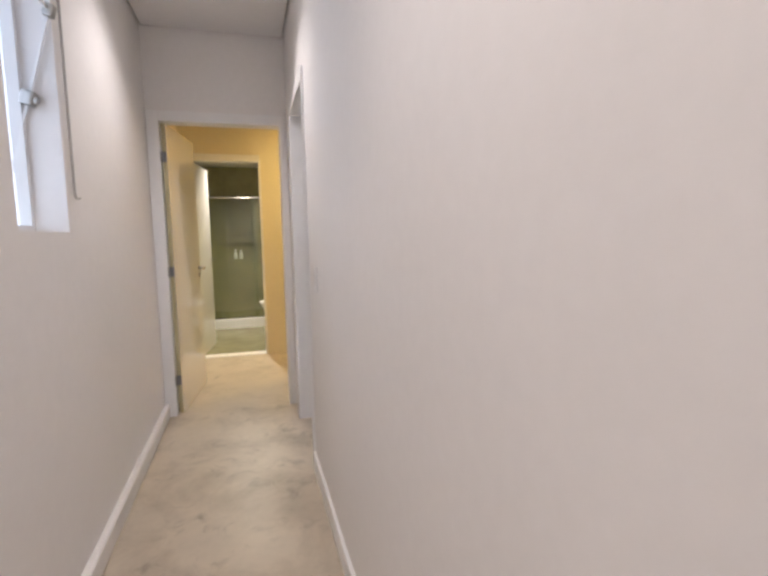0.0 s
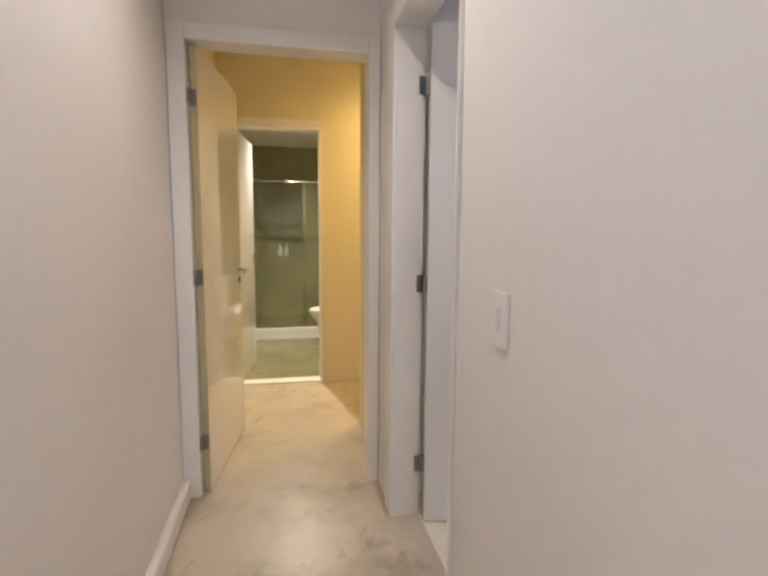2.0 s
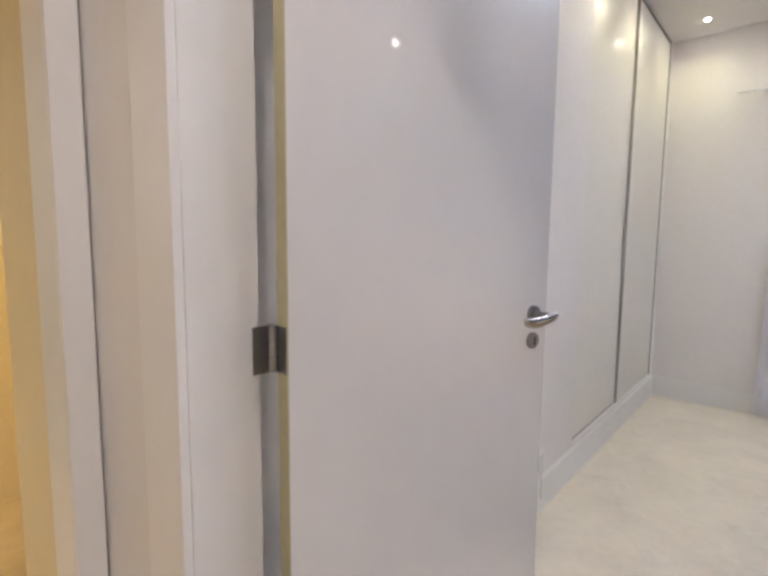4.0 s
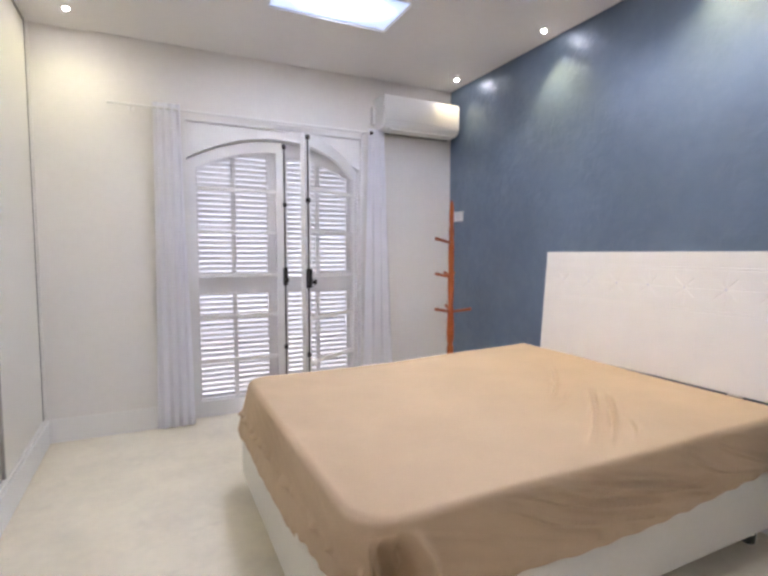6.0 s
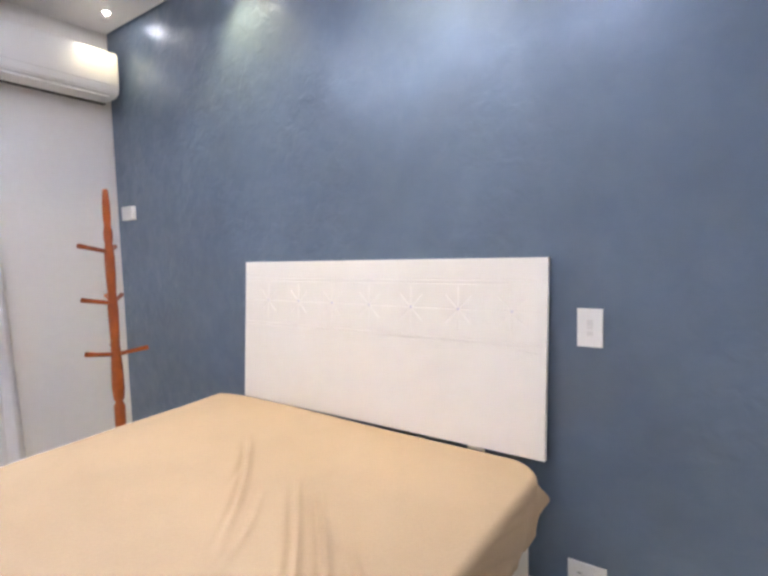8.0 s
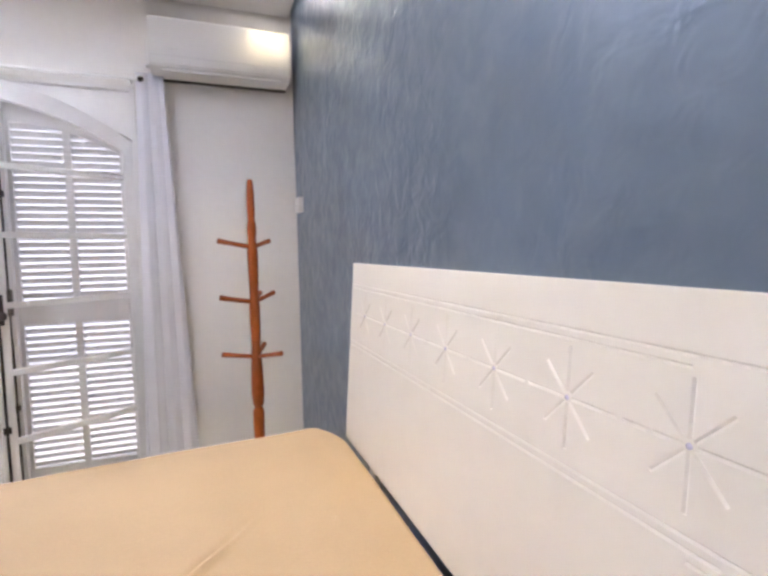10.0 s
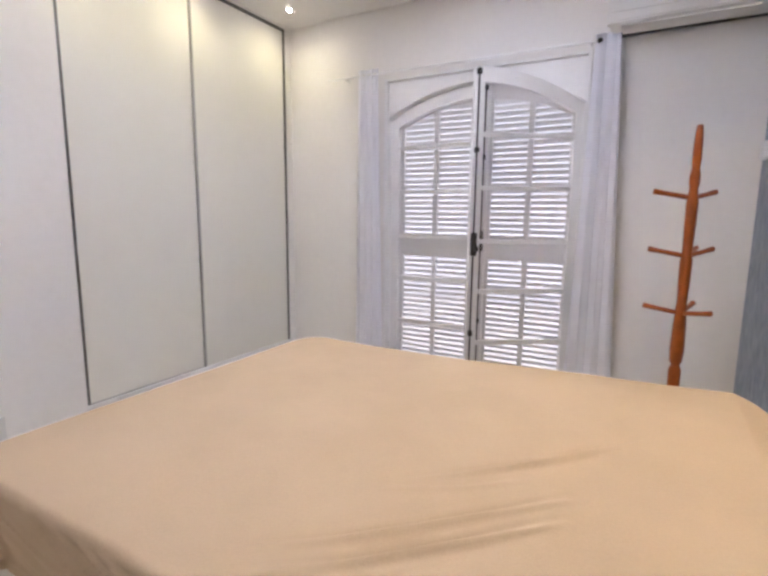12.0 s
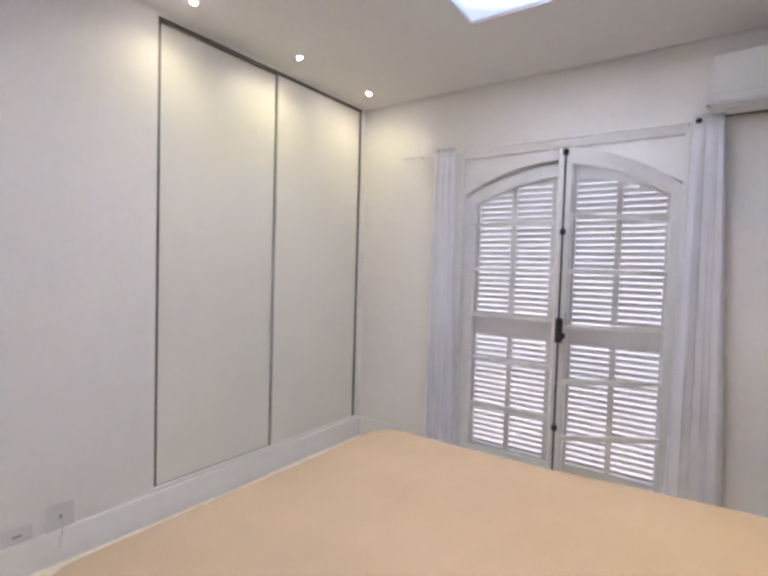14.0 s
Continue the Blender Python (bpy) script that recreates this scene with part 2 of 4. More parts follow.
def thing(name, label, category, at=(0, 0, 0), rz=0.0, group="", kind=""):
    e = new(name)
    e.empty_display_size = 0.1
    e.matrix_world = pose(*at, 0, 0, rz)
    return tagged(e, label, category, group, kind)


def structure(name, bm, mat, label, category, smooth=False):
    return tagged(made(name, bm, mat, smooth), label, category, kind="structure")


def plate(axis, at, thick, u, v, holes):
    """A slab across the axis with rectangular holes (u0, u1, v0, v1) through it, in cells that butt."""
    bm = bmesh.new()
    us = sorted({*u, *(h[0] for h in holes), *(h[1] for h in holes)})
    vs = sorted({*v, *(h[2] for h in holes), *(h[3] for h in holes)})
    us, vs = [a for a in us if u[0] <= a <= u[1]], [a for a in vs if v[0] <= a <= v[1]]
    grid = {}

    def vert(i, j, k):
        if (i, j, k) not in grid:
            w = at + thick * k
            grid[i, j, k] = bm.verts.new({"x": (w, us[i], vs[j]), "y": (us[i], w, vs[j]), "z": (us[i], vs[j], w)}[axis])
        return grid[i, j, k]

    def solid(i, j):
        if not (0 <= i < len(us) - 1 and 0 <= j < len(vs) - 1):
            return False
        a, b = (us[i] + us[i + 1]) / 2, (vs[j] + vs[j + 1]) / 2
        return not any(h[0] < a < h[1] and h[2] < b < h[3] for h in holes)

    for i in range(len(us) - 1):
        for j in range(len(vs) - 1):
            if not solid(i, j):
                continue
            for k in (0, 1):
                bm.faces.new([vert(i, j, k), vert(i + 1, j, k), vert(i + 1, j + 1, k), vert(i, j + 1, k)])
            for di, dj, e in ((-1, 0, ((i, j), (i, j + 1))), (1, 0, ((i + 1, j), (i + 1, j + 1))), (0, -1, ((i, j), (i + 1, j))), (0, 1, ((i, j + 1), (i + 1, j + 1)))):
                if not solid(i + di, j + dj):
                    (a, b), (c, d) = e
                    bm.faces.new([vert(a, b, 0), vert(c, d, 0), vert(c, d, 1), vert(a, b, 1)])
    return bm


# ---- plan ----
XW, XE, YS, YN, HB = 0.17, 3.262, 0.12, 3.88, 2.66
CY0, CY1, HC, CX1 = -0.94, 0.0, 2.69, 6.4
HX, HY0, HY1 = -1.69, -0.95, 1.3
TOP = 2.82
DX0, DX1, DH = 0.34, 1.09, 2.08
EY0, EY1 = -0.86, -0.055
WX0, WX1, WZ0, WZ1 = 1.635, 2.05, 1.315, 2.42
FX0, FX1, FH = 1.03, 2.41, 2.19
SKY = [(1.465, 2.205, y, y + 0.385) for y in (2.675, 1.86, 1.045)]
SPOTS_W = [(0.41, y) for y in (3.58, 2.875, 2.15)]
SPOTS_E = [(3.11, y) for y in (3.565, 2.59, 1.57)]

# ---- structure ----
structure("floor_bedroom", box(bmesh.new(), -0.1, YS, -0.12, 3.6, 4.16, 0.0), FLOOR, "cream polished cement bedroom floor", "floor")
bm = box(bmesh.new(), -4.5, -1.6, -0.12, 6.6, YS, 0.0)
box(bm, -4.5, YS, -0.12, -0.1, 1.6, 0.0)
structure("floor_corridor", bm, GREYFLOOR, "grey beige polished cement floor with dark stains", "floor")
structure("wall_south", plate("y", 0.0, YS, (-0.12, 6.6), (0, TOP), [(DX0 - 0.02, DX1 + 0.02, -1, DH + 0.02)]), WALL, "white painted wall between corridor and bedroom", "wall")
structure("wall_corridor", plate("y", CY0 - 0.15, 0.15, (-0.12, 6.6), (0, TOP), [(WX0, WX1, WZ0, WZ1)]), WALL, "white painted corridor wall with a narrow window", "wall")
structure("wall_corridor_end", plate("x", -0.12, 0.12, (CY0, 0.0), (0, TOP), [(EY0 - 0.02, EY1 + 0.02, -1, DH + 0.02)]), WALL, "white painted wall round the open hall door", "wall")
# unseen wall, added to close the corridor's open end
structure("wall_corridor_back", box(bmesh.new(), CX1, CY0, 0, CX1 + 0.15, 0.0, TOP), WALL, "plain white wall added out of view", "wall")
structure("wall_north", plate("y", YN, 0.24, (0.0, 3.5), (0, TOP), [(FX0, FX1, -1, FH)]), WALL, "white painted bedroom wall round the french door", "wall")
structure("wall_east", box(bmesh.new(), XE, YS, 0, XE + 0.2, YN, TOP), BLUE, "blue pearlescent stucco feature wall", "wall")
structure("wall_west", plate("x", XW - 0.15, 0.15, (YS, YN), (0, TOP), [(2.11, 3.815, 0.165, 2.645)]), WALL, "white painted wall with a built-in wardrobe", "wall")
structure("wardrobe_back", box(bmesh.new(), XW - 0.17, 2.0, 0.1, XW - 0.15, 3.87, 2.7), WALL, "plain wall behind the wardrobe", "wall")

bm = plate("z", HB, 0.03, (XW, XE - 0.02), (YS, YN - 0.022), SKY)
box(bm, XW, YN - 0.022, HB, 0.5, YN, HB + 0.03)
structure("ceiling_bedroom", bm, CEIL, "white plasterboard ceiling with a shadow gap", "ceiling")
structure("ceiling_corridor", box(bmesh.new(), 0.014, CY0 + 0.014, HC, CX1, -0.014, HC + 0.03), CEIL, "white plasterboard corridor ceiling with a shadow gap", "ceiling")
structure("ceiling_hall", plate("z", 2.64, 0.03, (HX + 0.014, -0.134), (HY0 + 0.014, HY1), [(-0.73, -0.1, 0.0, 2.0)]), CEIL, "hall ceiling with a shadow gap", "ceiling")
structure("roof_slab", plate("z", TOP, 0.12, (-4.5, 6.6), (-1.6, 4.16), SKY), GAP, "bare concrete slab above the ceilings", "ceiling")
bm = bmesh.new()
for x0, x1, y0, y1 in SKY:
    box(bm, x0 - 0.02, y0 - 0.02, HB + 0.03, x0, y1 + 0.02, TOP + 0.12)
    box(bm, x1, y0 - 0.02, HB + 0.03, x1 + 0.02, y1 + 0.02, TOP + 0.12)
    box(bm, x0, y0 - 0.02, HB + 0.03, x1, y0, TOP + 0.12)
    box(bm, x0, y1, HB + 0.03, x1, y1 + 0.02, TOP + 0.12)
structure("skylight_shaft", bm, TRIM, "white painted skylight shafts", "trim")
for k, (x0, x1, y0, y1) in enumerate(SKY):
    w = thing("skylight", "frosted rectangular skylight with daylight painted into its glow", "skylight", ((x0 + x1) / 2, (y0 + y1) / 2, HB + 0.012), group="skylights")
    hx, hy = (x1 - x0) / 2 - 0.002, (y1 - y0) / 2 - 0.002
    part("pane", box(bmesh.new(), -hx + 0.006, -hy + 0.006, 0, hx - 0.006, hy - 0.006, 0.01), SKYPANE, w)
    bm = bmesh.new()
    for s in (-1, 1):
        box(bm, s * hx - 0.003 - s * 0.003, -hy, -0.004, s * hx + 0.003 - s * 0.003, hy, 0.016)
        box(bm, -hx + 0.006, s * hy - 0.003 - s * 0.003, -0.004, hx - 0.006, s * hy + 0.003 - s * 0.003, 0.016)
    part("frame", bm, TRIM, w)

# hall and bathroom shell
structure("wall_hall_far", plate("x", HX - 0.12, 0.12, (HY0 - 0.1, HY1), (0, TOP), [(-0.87, -0.15, -1, 2.09)]), HALLWALL, "cream hall wall round the bathroom door", "wall")
structure("wall_hall_left", box(bmesh.new(), HX, HY0 - 0.12, 0, -0.12, HY0, TOP), HALLWALL, "cream painted hall wall", "wall")
structure("wall_hall_right", box(bmesh.new(), HX, HY1, 0, -0.12, HY1 + 0.12, TOP), HALLWALL, "cream painted hall wall", "wall")
structure("wall_hall_near", box(bmesh.new(), -0.72, 0.015, 0, -0.122, HY1, TOP), HALLWALL, "cream painted hall wall", "wall")
structure("wall_bath_left", box(bmesh.new(), -4.4, -1.25, 0, HX - 0.12, -1.13, 2.6), TILE, "grey green cement tiled bathroom wall", "wall")
structure("wall_bath_right", box(bmesh.new(), -4.4, 0.75, 0, HX - 0.12, 0.87, 2.6), TILE, "grey green cement tiled bathroom wall", "wall")
structure("wall_bath_back", plate("x", -4.4, 0.12, (-1.13, 0.75), (0, 2.6), [(-0.72, 0.3, 0.94, 1.2)]), TILE, "grey green cement tiled shower wall with a niche", "wall")
structure("shower_niche", box(bmesh.new(), -4.46, -0.8, 0.87, -4.4, 0.4, 1.27), TILE, "tiled back of the shower niche", "trim")
structure("ceiling_bath", box(bmesh.new(), -4.4, -1.13, 2.36, HX - 0.12, 0.75, 2.4), CEIL, "white bathroom ceiling", "ceiling")
structure("bath_floor", box(bmesh.new(), -4.28, -1.13, 0.0, HX - 0.12, 0.75, 0.006), TILE, "grey cement bathroom floor", "floor")
structure("door_sill", box(bmesh.new(), HX - 0.12, -0.87, 0.0, HX + 0.005, -0.15, 0.012, 0.003), TRIM, "pale stone bathroom threshold", "trim")


def baseboard(name, x0, y0, x1, y1, h=0.155, label="tall white painted baseboard", mat=TRIM, round_by=0.004):
    return structure(name, box(bmesh.new(), x0, y0, 0, x1, y1, h, round_by, 3), mat, label, "baseboard")


baseboard("baseboard_west", XW, YS, XW + 0.016, YN)
baseboard("baseboard_north", XW + 0.016, YN - 0.016, FX0 - 0.02, YN)
baseboard("baseboard_north_east", FX1 + 0.02, YN - 0.016, XE, YN)
baseboard("baseboard_east", XE - 0.016, YS, XE, YN - 0.016)
baseboard("baseboard_south", DX1 + 0.09, YS, XE - 0.016, YS + 0.016)
baseboard("baseboard_corridor_window", 0.016, CY0, CX1, CY0 + 0.036, 0.1, "low white painted baseboard", WALL, 0.02)
baseboard("baseboard_corridor", DX1 + 0.01, -0.014, CX1, 0.0, 0.1, "low white painted baseboard")


def casing(name, mk, a, b, h, w0, w1, depth, label):
    """A door casing with lining: two posts and a head. mk(u0, u1, d0, d1, z0, z1, bm) lays a box."""
    bm = bmesh.new()
    mk(a - w0, a, -0.014, 0.0, 0, h + 0.07, bm)
    mk(b, b + w1, -0.014, 0.0, 0, h + 0.07, bm)
    mk(a, b, -0.014, 0.0, h, h + 0.07, bm)
    mk(a - 0.02, a, 0.0, depth, 0, h, bm)
    mk(b, b + 0.02, 0.0, depth, 0, h, bm)
    mk(a - 0.02, b + 0.02, 0.0, depth, h, h + 0.02, bm)
    return structure(name, bm, TRIM, label, "trim")


casing("trim_bedroom_door", lambda u0, u1, d0, d1, z0, z1, bm: box(bm, u0, d0, z0, u1, d1, z1, 0.004), DX0, DX1, DH, 0.115, 0.008, YS, "white painted bedroom door frame")
casing("trim_hall_door", lambda u0, u1, d0, d1, z0, z1, bm: box(bm, -d1, u0, z0, -d0, u1, z1, 0.004), EY0, EY1, DH, 0.075, 0.05, 0.12, "white painted hall door frame")
casing("trim_bath_door", lambda u0, u1, d0, d1, z0, z1, bm: box(bm, HX - d1, u0, z0, HX - d0, u1, z1, 0.002), -0.85, -0.17, 2.07, 0.012, 0.012, 0.12, "cream painted bathroom door frame")


# ---- doors ----
def lever(parent, x, z, side):
    """A curved lever handle with a small round rose and a keyhole rose below, on the face side * 0.0175."""
    y = side * 0.0175
    bm = bmesh.new()
    lathe(bm, [(0.0195, 0.0), (0.0195, 0.006), (0.0175, 0.009), (0.011, 0.01), (0.0085, 0.014), (0.008, 0.046)], 26)
    for v in bm.verts:
        v.co = Vector((x + v.co.x, y + side * v.co.z, z + v.co.y))
    h = part("handle", bm, HINGE, parent, "dark steel lever rose and neck", True)
    bm = bmesh.new()
    rings = []
    for i in range(15):
        t = i / 14
        cx = x + 0.012 - 0.092 * t
        cz = z + 0.004 - 0.012 * math.sin(math.pi * t * 0.9) - 0.004 * t
        cy = y + side * (0.051 - 0.008 * math.sin(math.pi * t) - 0.01 * t * t)
        w, d = 0.0095 + 0.003 * math.sin(math.pi * t), 0.0075 - 0.0025 * t
        if i in (0, 14):
            w, d = w * 0.7, d * 0.7
        rings.append([bm.verts.new((cx, cy + d * math.cos(a), cz + w * math.sin(a))) for a in (2 * math.pi * k / 12 for k in range(12))])
    for p, q in zip(rings, rings[1:]):
        for k in range(12):
            bm.faces.new((p[k], p[(k + 1) % 12], q[(k + 1) % 12], q[k]))
    bm.faces.new(rings[0])
    bm.faces.new(rings[-1][::-1])
    part("grip", bm, STEEL, h, "polished steel lever", True)
    bm = bmesh.new()
    lathe(bm, [(0.0185, 0.0), (0.0185, 0.005), (0.0165, 0.008), (0.004, 0.0085)], 26)
    for v in bm.verts:
        v.co = Vector((x + v.co.x, y + side * v.co.z, z - 0.059 + v.co.y))
    k = part("keyhole_rose", bm, HINGE, parent, "round steel keyhole rose", True)
    part("keyhole", box(bmesh.new(), x - 0.003, y + side * 0.0085 - 0.001, z - 0.068, x + 0.003, y + side * 0.0085 + 0.001, z - 0.05), DARK, k)


def door(name, label, at, rz, width, height, hinge_side, handle_z=1.03, jamb=90):
    """A flush door leaf on its hinge axis; the leaf lies along +x."""
    d = thing(name, label, "door", at, rz, kind="structure")
    part("door_leaf", box(bmesh.new(), 0.004, -0.0175, 0.008, width, 0.0175, height, 0.003), LACQUER, d)
    part("edge_strip", box(bmesh.new(), 0.0025, -0.0165, 0.01, 0.006, 0.0165, height - 0.002), OLIVE, d, "olive brown door edge")
    for s in (-1, 1):
        lever(d, width - 0.05, handle_z, s)
    part("lock_plate", box(bmesh.new(), width - 0.001, -0.011, handle_z - 0.13, width + 0.002, 0.011, handle_z + 0.06), STEEL, d)
    for z in (0.255, 1.048, 1.848):
        bm = bmesh.new()
        tube(bm, (-0.004, hinge_side * 0.021, z - 0.036), (-0.004, hinge_side * 0.021, z + 0.036), 0.007, n=12)
        box(bm, 0.001, -0.014, z - 0.036, 0.0045, 0.014, z + 0.036)
        h = part("hinge", bm, HINGE, d, "dark steel butt hinge")
        bm = bmesh.new()
        for k in range(3):
            tube(bm, (-0.004, hinge_side * 0.021, z - 0.036 + 0.0245 * k), (-0.004, hinge_side * 0.021, z - 0.013 + 0.0245 * k), 0.0085, n=14)
        part("knuckle", bm, ALU, h, smooth=True)
        bm = box(bmesh.new(), 0.0, -0.001, z - 0.036, 0.036, 0.001, z + 0.036)
        part("jamb_plate", bm, HINGE, h, at=pose(-0.004, hinge_side * 0.021, 0, 0, 0, jamb - rz))
    return d


door("door_1", "glossy white lacquered bedroom door standing open", (0.390, 0.122, 0), 77.4, 0.642, 2.075, 1, 1.053, -90)
door("door_2", "glossy white lacquered hall door standing open", (-0.028, -0.838, 0), 172.4, 0.76, 2.075, 1, 1.03, 0)
door("door_3", "white lacquered bathroom door standing open", (HX - 0.11, -0.835, 0), 173.0, 0.66, 2.065, 1, 1.03, 0)

# ---- corridor window ----
w = thing("window_1", "narrow white corridor window with a tilted glass sash", "window", ((WX0 + WX1) / 2, CY0 - 0.128, WZ0), kind="structure")
hw, hh = (WX1 - WX0) / 2, WZ1 - WZ0
bm = bmesh.new()
for s in (-1, 1):
    box(bm, s * hw - s * 0.012 - 0.012, -0.02, 0, s * hw - s * 0.012 + 0.012, 0.02, hh)
box(bm, -hw + 0.024, -0.02, 0, hw - 0.024, 0.02, 0.024)
box(bm, -hw + 0.024, -0.02, hh - 0.024, hw - 0.024, 0.02, hh)
part("window_frame", bm, TRIM, w)
tilt = Matrix.Translation((0, 0.13, hh - 0.33)) @ pose(0, 0, 0, -16)
bm = bmesh.new()
for s in (-1, 1):
    box(bm, s * (hw - 0.014) - 0.005, -0.005, -0.66, s * (hw - 0.014) + 0.005, 0.005, 0)
box(bm, -hw + 0.019, -0.005, -0.66, hw - 0.019, 0.005, -0.65)
box(bm, -hw + 0.019, -0.005, -0.01, hw - 0.019, 0.005, 0)
sash = part("sash", bm, TRIM, w, at=tilt)
p = part("pane", box(bmesh.new(), -hw + 0.019, -0.002, -0.65, hw - 0.019, 0.002, -0.01), GLASS, sash)
p.visible_shadow = False
bm = bmesh.new()
box(bm, -hw + 0.003, -0.016, -0.345, -hw + 0.05, 0.024, -0.295, 0.008)
tube(bm, (-hw + 0.026, 0.022, -0.32), (-hw + 0.026, 0.034, -0.32), 0.014)
box(bm, -hw + 0.003, -0.012, -0.03, -hw + 0.04, 0.02, 0.012, 0.006)
part("clamp", bm, ALU, sash, "grey metal sash clamp")

r = thing("window_rod", "slim metal window rod hanging against the wall", "window rod", (1.585, CY0 + 0.012, 1.44))
bm = bmesh.new()
tube(bm, (0, 0, 0.02), (0, 0, 1.0), 0.005, n=10)
part("rod", bm, ALU, r, smooth=True)
bm = bmesh.new()
tube(bm, (0, 0, 0.02), (-0.004, 0.004, 0.0), 0.005, n=10)
tube(bm, (-0.004, 0.004, 0.0), (-0.02, 0.012, 0.004), 0.004, n=10)
part("hook", bm, ALU, r, smooth=True)
bm = bmesh.new()
box(bm, -0.012, -0.0115, 0.97, 0.012, 0.006, 1.01, 0.003)
part("bracket", bm, ALU, r)


def wall_plate(name, label, at, rz, w, h, slots, mat_plate=None):
    """A moulded plate; its face looks along -y before turning. slots: dark or raised marks (x, z, w, h, material)."""
    e = thing(name, label, "socket" if name == "socket" else "switch", at, rz)
    face = part("plate", box(bmesh.new(), -w / 2, -0.008, -h / 2, w / 2, 0, h / 2, 0.003, 3), mat_plate or PLASTIC, e)
    for n, x, z, sw, sh, mat in slots:
        part(n, box(bmesh.new(), x - sw / 2, -0.0095 - (0.0008 if mat == PIN else 0), z - sh / 2, x + sw / 2, -0.006, z + sh / 2, 0.001, 1), mat, face)
    return e


# PIN puts the shade of the socket holes into the colour
PIN = material("shaded grey plastic", (0.3, 0.29, 0.29), 0.5, vary=0.05)
GREY = material("pale grey plastic", (0.7, 0.69, 0.68), 0.4, vary=0.02)
wall_plate("light_switch", "white plastic light switch beside the bedroom door", (1.365, 0, 1.078), 0, 0.072, 0.118, [("rocker", 0, 0.014, 0.02, 0.022, GREY), ("rocker", 0, -0.014, 0.02, 0.022, GREY)])
wall_plate("light_switch", "white plastic switch with usb ports by the headboard", (XE, 1.06, 1.034), -90, 0.075, 0.12, [("rocker", 0, 0.016, 0.018, 0.02, GREY), ("rocker", 0, 0, 0.018, 0.008, GREY), ("rocker", 0, -0.018, 0.018, 0.014, GREY)])
for y in (1.066, 0.865):
    wall_plate("socket", "white double socket low on the blue wall", (XE, y, 0.231), -90, 0.118, 0.072, [("outlet", -0.022, 0, 0.02, 0.009, GREY), ("outlet", 0.022, 0, 0.02, 0.009, GREY), ("pin_hole", -0.022, 0, 0.013, 0.004, PIN), ("pin_hole", 0.022, 0, 0.013, 0.004, PIN)])
wall_plate("socket", "white horizontal socket above the baseboard", (XW, 1.50, 0.19), 90, 0.116, 0.07, [("outlet", 0, 0, 0.036, 0.01, PIN)], GREY)
e = wall_plate("socket", "white square socket with a short loose cable", (XW, 1.667, 0.205), 90, 0.114, 0.125, [("outlet", 0, 0.005, 0.012, 0.02, PIN)], GREY)
bm = bmesh.new()
pts = [(0, -0.012, 0.0), (0.0, -0.02, -0.02), (0.004, -0.022, -0.06), (-0.008, -0.024, -0.1), (-0.012, -0.03, -0.125)]
for a, b in zip(pts, pts[1:]):
    tube(bm, a, b, 0.003, n=8)
part("cable", bm, GREY, e, "thin white cable", True)
b = thing("thermostat", "small white control box on the blue wall", "control box", (XE, 3.725, 1.566))
part("case", box(bmesh.new(), -0.028, -0.06, -0.042, 0, 0.06, 0.042, 0.005, 3), PLASTIC, b)
part("seam", box(bmesh.new(), -0.0295, -0.045, -0.002, -0.026, 0.045, 0.0005), GREY, b)


# ---- downlights ----
def spot(name, x, y, z, power, color, lens, size=0.0175, cone=118, soft=0.025):
    # added lamps that stand out of view get this label too
    e = thing(name, "small round recessed ceiling spotlight, lit", "ceiling light", (x, y, z), group="recessed spotlights")
    part("trim_ring", lathe(bmesh.new(), [(size * 0.72, 0.004), (size * 0.72, -0.002), (size * 1.15, -0.005), (size * 1.3, -0.001), (size * 1.3, 0.0)], 28), TRIM, e, smooth=True)
    part("lens", lathe(bmesh.new(), [(size * 0.7, -0.0025), (size * 0.6, -0.007), (size * 0.3, -0.010), (0.001, -0.011)], 24), lens, e, "lit lens", True)
    l = bpy.data.lights.new("spot_lamp", "SPOT")
    l.energy, l.color, l.shadow_soft_size, l.spot_size, l.spot_blend = power, color, soft, radians(cone), 1.0
    new("spot_lamp", l).matrix_world = look((x, y, z - 0.03), (x, y, 0))
    return e


for x, y in SPOTS_W:
    spot("ceiling_spotlight", x, y, HB, DOWNLIGHT * (0.36 if y < 2.5 else 0.48 if y < 3.5 else 0.38), (1.0, 0.95, 0.54), LAMP, cone=158)
for x, y in SPOTS_E:
    spot("ceiling_spotlight", x, y, HB, DOWNLIGHT * (1.95 if y < 3.5 else 0.36), (1.0, 0.84, 0.42), LAMP, cone=106)
# corridor lamps, added out of view to brighten its walls and end door
for x, k in ((5.4, 1.0), (3.2, 0.65), (1.05, 0.52)):
    spot("ceiling_spotlight", x, -0.47, HC, CORRIDOR * k, (1.0, 0.92, 0.82), LAMP, cone=130)
spot("ceiling_spotlight", -1.12, 0.56, 2.64, WARM, (1.0, 0.72, 0.26), WARMLAMP, cone=168, soft=0.1)
# unseen bathroom lamp, added to lift the dark tiles
spot("ceiling_spotlight", -2.6, -0.35, 2.36, 135, (1.0, 0.9, 0.66), WARMLAMP, cone=150)

